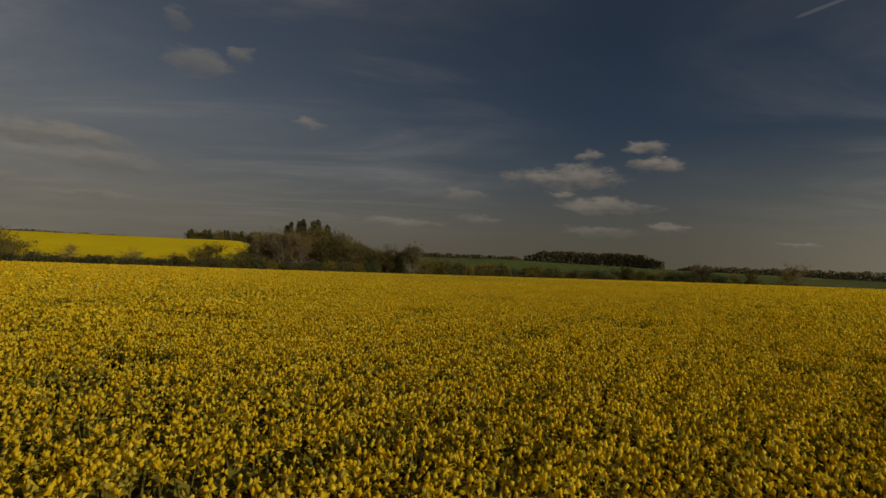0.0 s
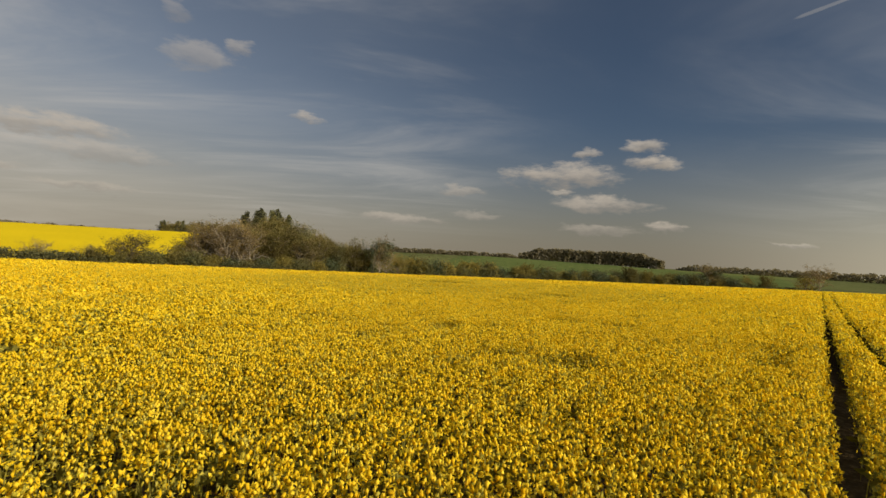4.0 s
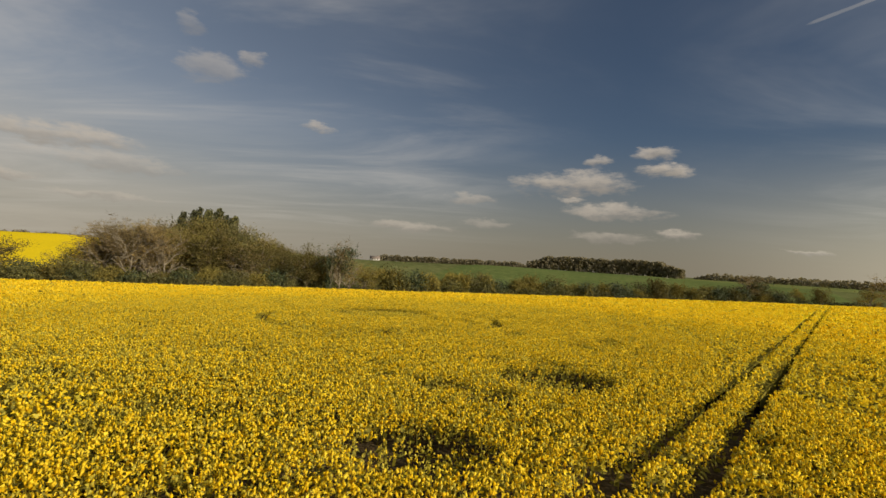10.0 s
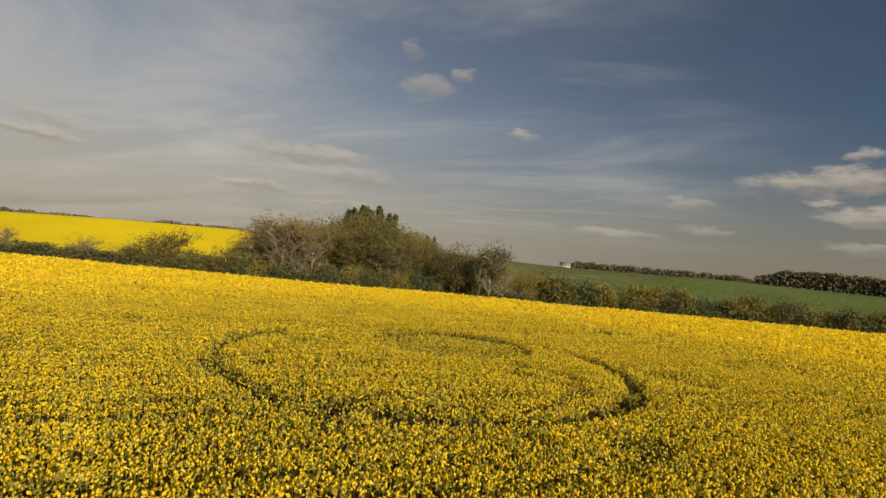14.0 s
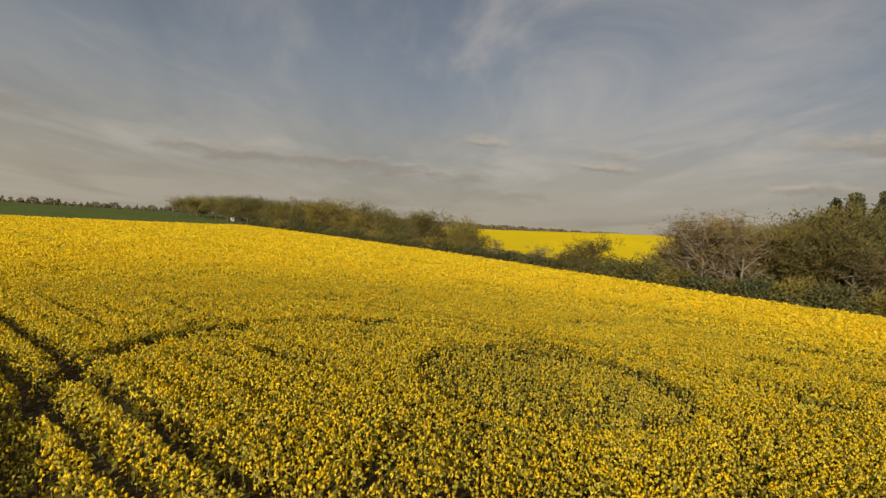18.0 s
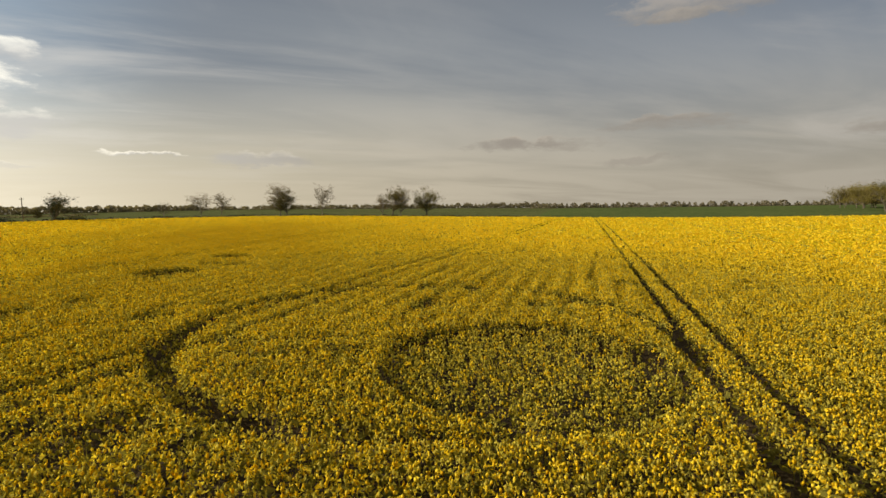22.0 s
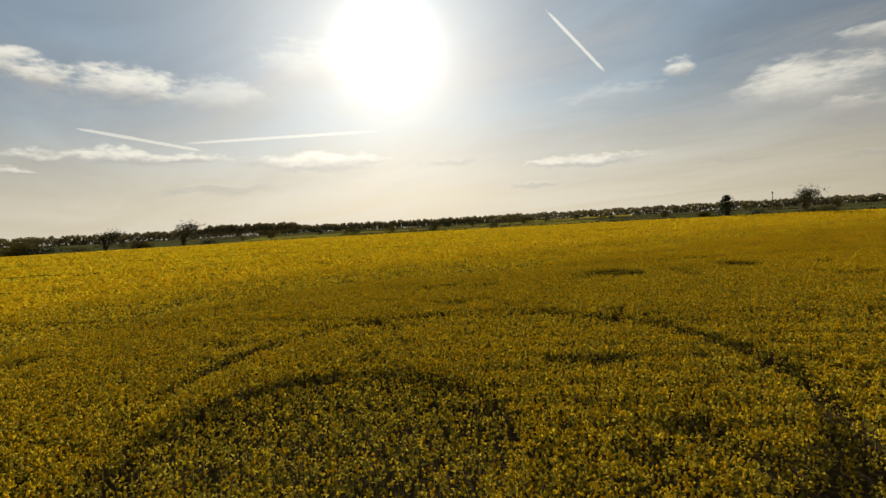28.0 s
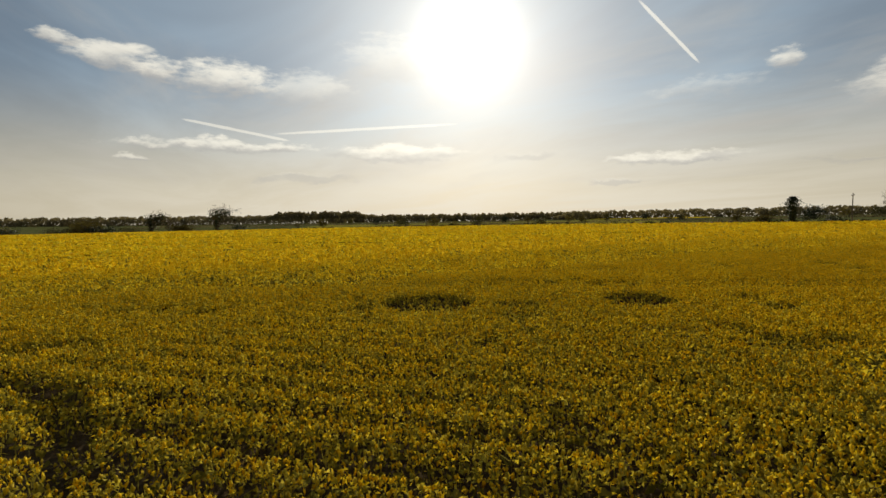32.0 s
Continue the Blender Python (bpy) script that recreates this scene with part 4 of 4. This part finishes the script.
for k in range(44):
    x = -6 + 150 * k / 43 + rng_place.uniform(-1.5, 1.5)
    y = np.interp(x, [p[0] for p in NORTH], [p[1] for p in NORTH]) + rng_place.uniform(0, 3.5)
    plant("bush%d" % (0, 1, 1, 2)[k % 4], x, y, rng_place.uniform(4.2, 7.6), rng_place.uniform(0.7, 1.0), group="bushes along the north hedge")
plant("bare0", 132, 259, 12.5, 1.1)
plant("ivy", 136, 260, 10.5, 0.9)
plant("budding2", 139, 262, 8.5)
plant("bush0", 146, 262, 6.5)
plant("budding1", 155, 264, 7.5)
plant("round", 163, 262, 9.0)
plant("bare1", 170, 238, 13.5, 0.9)
plant("budding0", 178, 258, 9.0)
# hedge trees westward
for x, y, h, kind in ((-77.5, 158, 9.5, "budding2"), (-80.5, 160, 8.0, "bare1"), (-88, 158, 6.5, "bare0"), (-99, 154, 7.0, "bare1"), (-84, 157, 5.0, "bush1"), (-72, 162, 5.5, "bush0"), (-94, 151, 3.8, "bush0"), (-104, 148, 4.0, "bush2"),
                      (-112, 146, 7.5, "bare0"), (-117.9, 142, 5.0, "bush0"), (-127, 138, 9.0, "budding0"), (-137, 132, 10.5, "budding1"), (-148, 126, 10.0, "bare0"), (-158, 120, 11.5, "budding2"), (-170, 112, 12.0, "round"),
                      (-182, 105, 13.0, "budding0"), (-194, 98, 14.0, "budding1"), (-206, 90, 14.5, "round"), (-219, 82, 13.5, "budding2"), (-231, 70, 12.0, "budding0"), (-244, 62, 10.5, "budding1"), (-254, 52, 9.0, "round")):
    plant(kind, x, y, h, rng_place.uniform(0.95, 1.2), group="trees along the west hedge")
for k in range(30):
    u = k / 29
    x = -124 - 128 * u + rng_place.uniform(-2, 2)
    y = np.interp(x, [q[0] for q in NORTH], [q[1] for q in NORTH]) + rng_place.uniform(2, 16)
    plant(("round", "budding1", "leafy", "budding0", "bare1", "budding2", "leafy")[k % 7], x, y, 9.4 + 5.6 * math.sin(min(u * 2.2, 1.57)) + rng_place.uniform(-3.0, 3.0), rng_place.uniform(1.1, 1.35), group="trees along the west hedge")
for k in range(36):
    u = k / 35
    x, y = -275 - 150 * u + rng_place.uniform(-8, 8), 60 - 115 * u + rng_place.uniform(-10, 22)
    plant(("budding0", "round", "leafy", "budding2", "budding1")[k % 5], x, y, 14.0 + 4.0 * math.sin(3.1 * u) + rng_place.uniform(-1.5, 1.5), 1.15, group="trees of the west wood")
for k in range(56):
    x = -84 - 170 * k / 55
    y = np.interp(x, [q[0] for q in NORTH], [q[1] for q in NORTH]) + rng_place.uniform(0.5, 3.5)
    plant("bush%d" % (1, 0, 1, 2, 0)[k % 5], x, y, rng_place.uniform(3.4, 5.6) * (0.8 if x > -125 else 1.15), rng_place.uniform(1.0, 1.4), group="bushes along the west hedge")
# single trees round the south and east
for kind, x, y, h, w in (("bare0", -24, -131, 13.5, 1.05), ("round", -27, -128, 11.0, 1.0), ("bare1", -51, -153, 14.5, 0.6), ("budding0", -92, -146, 13.5, 0.9), ("bare1", -96, -142, 13.0, 0.8), ("round", -111, -137, 13.5, 1.0), ("bare0", -87, -150, 9.5, 0.8),
                         ("bare1", 12, -150, 9.5, 1.0), ("bare0", 1, -178, 10.5, 0.9), ("bare1", 28, -120, 5.5, 0.8),
                         ("ivy", 56.5, -63.0, 8.6, 0.75), ("pillar", 74.4, -49.5, 6.4, 0.8), ("bush1", 80, -46, 2.8, 1.3), ("bush2", 68, -56, 2.6, 1.2), ("bush0", 52, -69, 2.8, 1.4),
                         ("ivy", 314, 121, 12.0, 0.8), ("ivy", 270, 89, 12.5, 0.85), ("bare0", 330, 112, 10.5, 0.7), ("bush1", 300, 105, 5.0, 1.5), ("bush2", 262, 80, 4.0, 1.6), ("bush0", 330, 130, 5.0, 1.4),
                         ("round", 385, 166, 10.0, 1.2), ("budding1", 377, 160, 11.5, 1.2), ("bush2", 368, 152, 7.5, 2.0), ("bush0", 392, 172, 7.0, 1.8), ("budding2", 372, 158, 9.5, 1.3),
                         ("bush2", 419, 216, 8.0, 1.6), ("round", 426, 214, 9.0, 1.2)):
    plant(kind, x, y, h * (1.3 if y < -100 else 1.15), w * 1.1)


def far_wood(name, az0, az1, dist, top_el, tall, count, size, label, mat=HAZED_WOOD, wave=0.25):
    """A belt of far trees between two bearings; its top stands at top_el degrees as seen from the field."""
    rng = np.random.default_rng(int(abs(az0) * 7 + dist))
    count = int(count * 1.6)
    a = np.radians(rng.uniform(min(az0, az1), max(az0, az1), count))
    r = dist * (1 + 0.05 * rng.random(count))
    x, y = -r * np.sin(a), 108 + r * np.cos(a)
    top = 6.3 + dist * math.tan(radians(top_el))
    b = np.degrees(a) * dist / 600
    ragged = 1 - wave * 0.6 * ((0.5 + 0.5 * np.sin(b * 2.3 + 2 * np.sin(b * 1.1))) * (0.65 + 0.35 * np.sin(b * 7.7 + 3 * np.sin(b * 0.9))) + 0.35 * np.sin(b * 19.0 + 4 * np.sin(b * 1.7)) ** 2)
    end = np.minimum(np.degrees(a) - min(az0, az1), max(az0, az1) - np.degrees(a)) * dist * 0.0175
    ragged *= 0.55 + 0.45 * smooth(end, 0, tall * 1.5)
    z = top - tall + tall * ragged * rng.random(count) ** 0.6
    v, f = quads(np.stack([x, y, z], 1), size * 0.8 * rng.uniform(0.6, 1.4, count), rng)
    tagged(new(name, mesh(name, v, f, mat)), label, "woodland", kind="stuff")


far_wood("far_wood_north", -10.9, -28.5, 520, 1.9, 17, 9000, 1.4, "dark leafless wood on the skyline beyond the wheat", wave=0.22)
far_wood("far_trees_north", 8.5, -11.0, 560, 0.95, 11, 7000, 1.2, "line of bare trees along the skyline", wave=0.4)
far_wood("far_trees_northeast", -28, -75, 900, 0.85, 17, 10000, 1.7, "low line of far trees and hedges", wave=0.45)
far_wood("far_hedge_northwest", 56, 31, 470, 1.0, 8, 4500, 0.9, "thin hedge and trees on the crest of the yellow hill", wave=0.5)
far_wood("far_hedge_west", 86, 54, 520, 0.62, 8, 5000, 1.0, "thin hedge and bare trees along the hill crest", wave=0.5)
far_wood("far_trees_west", 143, 100, 700, 0.02, 15, 8000, 1.4, "long belt of far trees behind the green field", wave=0.75)
far_wood("far_trees_southwest", 180, 140, 820, 0.2, 13, 9000, 1.3, "far hedges and copses on the flat skyline", wave=0.75)
far_wood("far_trees_south", -130, -181, 800, 0.42, 17, 9000, 1.8, "low far woods on the skyline", wave=0.35)
far_wood("far_trees_southeast", -104, -135, 1150, 0.38, 22, 9000, 2.4, "far belt of trees in the haze", wave=0.45)
far_wood("far_park_trees", -97.5, -108.5, 900, 0.85, 16, 3600, 1.8, "row of tall parkland trees on the skyline", wave=0.5)
far_wood("far_trees_east", -70, -106, 1000, 0.5, 20, 9000, 2.0, "far wood on the eastern skyline", wave=0.4)


# ---- power line ----
def build_pole():
    x, y = 62.0, -53.0
    z = float(ground(np.array([x]), np.array([y]))[0])
    pole = tagged(new("power_pole"), "weathered wooden power pole with a short crossarm", "power pole")
    pole.matrix_basis = Matrix.Translation((x, y, z - 0.3))
    v, f = tubes([(0, 0, 0, 0, 0, 4.4, 0.15, 0.13), (0, 0, 4.4, 0, 0, 8.6, 0.13, 0.1)], 10)
    child("post", mesh("post", v, f, TIMBER), pole)
    v, f = tubes([(-0.62, 0.5, 8.1, 0.62, -0.5, 8.1, 0.06, 0.06)], 6)
    child("crossarm", mesh("crossarm", v, f, TIMBER), pole)
    for t in (-0.9, 0, 0.9):
        v, f = tubes([(0.62 * t, -0.5 * t, 8.12, 0.62 * t, -0.5 * t, 8.34, 0.05, 0.035)], 8)
        child("insulator", mesh("insulator", v, f, CABLE), pole, "small dark insulator")


build_pole()


# ---- far farm buildings ----
def house(x, y, turn, wide, deep, eaves, ridge, label):
    z = float(ground(np.array([x]), np.array([y]))[0]) - 0.2
    root = tagged(new("farmhouse"), label, "house")
    root.matrix_basis = pose(x, y, z, 0, 0, turn)
    w, d = wide / 2, deep / 2
    v = [(-w, -d, 0), (w, -d, 0), (w, d, 0), (-w, d, 0), (-w, -d, eaves), (w, -d, eaves), (w, d, eaves), (-w, d, eaves), (-w, 0, ridge), (w, 0, ridge)]
    child("wall", mesh("wall", v, [np.array([(0, 1, 5, 4), (1, 2, 6, 5), (2, 3, 7, 6), (3, 0, 4, 7)]), np.array([(4, 7, 8), (5, 9, 6)])], WALLS), root)
    e = 0.35
    v = [(-w - e, -d - e, eaves - 0.25), (w + e, -d - e, eaves - 0.25), (w + e, 0, ridge + 0.12), (-w - e, 0, ridge + 0.12), (w + e, d + e, eaves - 0.25), (-w - e, d + e, eaves - 0.25)]
    v += [(a, b, c - 0.14) for a, b, c in v]
    f = [(0, 1, 2, 3), (3, 2, 4, 5), (7, 6, 9, 8), (8, 9, 11, 10), (0, 6, 7, 1), (4, 10, 11, 5), (1, 7, 8, 2), (2, 8, 10, 4), (3, 9, 6, 0), (5, 11, 9, 3)]
    roof = child("roof", mesh("roof", v, np.array(f), ROOF), root)
    for k in (-0.6, 0.0, 0.6):
        for side in (-1, 1):
            px, py = k * w, side * (d + 0.03)
            v = [(px - 0.5, py, 1.0), (px + 0.5, py, 1.0), (px + 0.5, py, 2.2), (px - 0.5, py, 2.2)]
            child("window", mesh("window", v, np.array([(0, 1, 2, 3)]), PANE), root)
    v, f = tubes([(w * 0.6, 0, ridge - 0.5, w * 0.6, 0, ridge + 1.1, 0.45, 0.42)], 4)
    child("chimney", mesh("chimney", v, f, ROOF), root)


house(-62, 547, 15, 9, 6, 2.6, 4.6, "small pale farmhouse among skyline trees")
house(262, 640, 25, 9, 6, 2.8, 4.8, "small pale farmhouse at the end of the far wood")


# ---- parked vehicle at the corner of the field ----
def build_van():
    x, y = -338.0, 10.0
    z = float(ground(np.array([x]), np.array([y]))[0])
    van = tagged(new("box_van"), "white box van parked beside the west wood", "van")
    van.matrix_basis = pose(x, y, z, 0, 0, 19)
    def box(name, a, b, mat, label="", slope=0.0, parent=van):
        bm = bmesh.new()
        bmesh.ops.create_cube(bm, size=1.0)
        for v in bm.verts:
            top = v.co.z > 0
            v.co = Vector(((a[0] + b[0]) / 2 + v.co.x * (b[0] - a[0]), (a[1] + b[1]) / 2 + v.co.y * (b[1] - a[1]), (a[2] + b[2]) / 2 + v.co.z * (b[2] - a[2])))
            if top and v.co.x > (a[0] + b[0]) / 2:
                v.co.x -= slope
        bmesh.ops.bevel(bm, geom=bm.edges[:], offset=0.05, segments=2, affect="EDGES")
        me = bpy.data.meshes.new(name)
        bm.to_mesh(me)
        bm.free()
        me.materials.append(mat)
        return child(name, me, parent, label)
    box("cargo_box", (-3.5, -1.1, 0.8), (1.5, 1.1, 3.1), PAINT)
    cab = box("cab", (1.55, -1.0, 0.5), (3.4, 1.0, 2.3), PAINT, "", 0.75)
    box("windscreen", (2.85, -0.85, 1.45), (3.1, 0.85, 2.15), PANE, "dark windscreen", 0.3, cab)
    box("chassis", (-3.4, -0.9, 0.45), (3.2, 0.9, 0.75), CABLE, "dark chassis")
    for wx in (-2.2, 2.4):
        for wy in (-0.9, 0.9):
            v, f = tubes([(wx, wy - 0.13, 0.4, wx, wy + 0.13, 0.4, 0.4, 0.4), (wx, wy - 0.15, 0.4, wx, wy - 0.13, 0.4, 0.2, 0.4), (wx, wy + 0.13, 0.4, wx, wy + 0.15, 0.4, 0.4, 0.2)], 14)
            child("wheel", mesh("wheel", v, f, RUBBER), van, "black tyre")


build_van()


# ---- hedges and field trees in the middle distance ----
for az0, az1, dist, tall, word in ((-100, -150, 330, 1.5, "dark hedge across the eastern fields"), (-112, -170, 480, 2.0, "hedge with field trees towards the sunset"), (-85, -128, 620, 3.2, "far hedge between pale fields")):
    pts = []
    for k in range(15):
        a = radians(az0 + (az1 - az0) * k / 14)
        r = dist * (1 + 0.05 * math.sin(k * 1.7 + dist))
        pts.append((-r * math.sin(a), 108 + r * math.cos(a)))
    hedge("field_hedge", pts, tall, 2.0, 9000, 0.35, HAZED_WOOD, word)
for k in range(26):
    a = radians(-102 - 62 * k / 25 + rng_place.uniform(-1, 1))
    r = rng_place.choice([338, 470, 500, 610])
    plant(("budding0", "round", "leafy", "bush2", "budding2", "bush0")[k % 6], -r * math.sin(a), 108 + r * math.cos(a), rng_place.uniform(5, 9.5), rng_place.uniform(0.9, 1.3), group="scattered trees in the eastern fields")
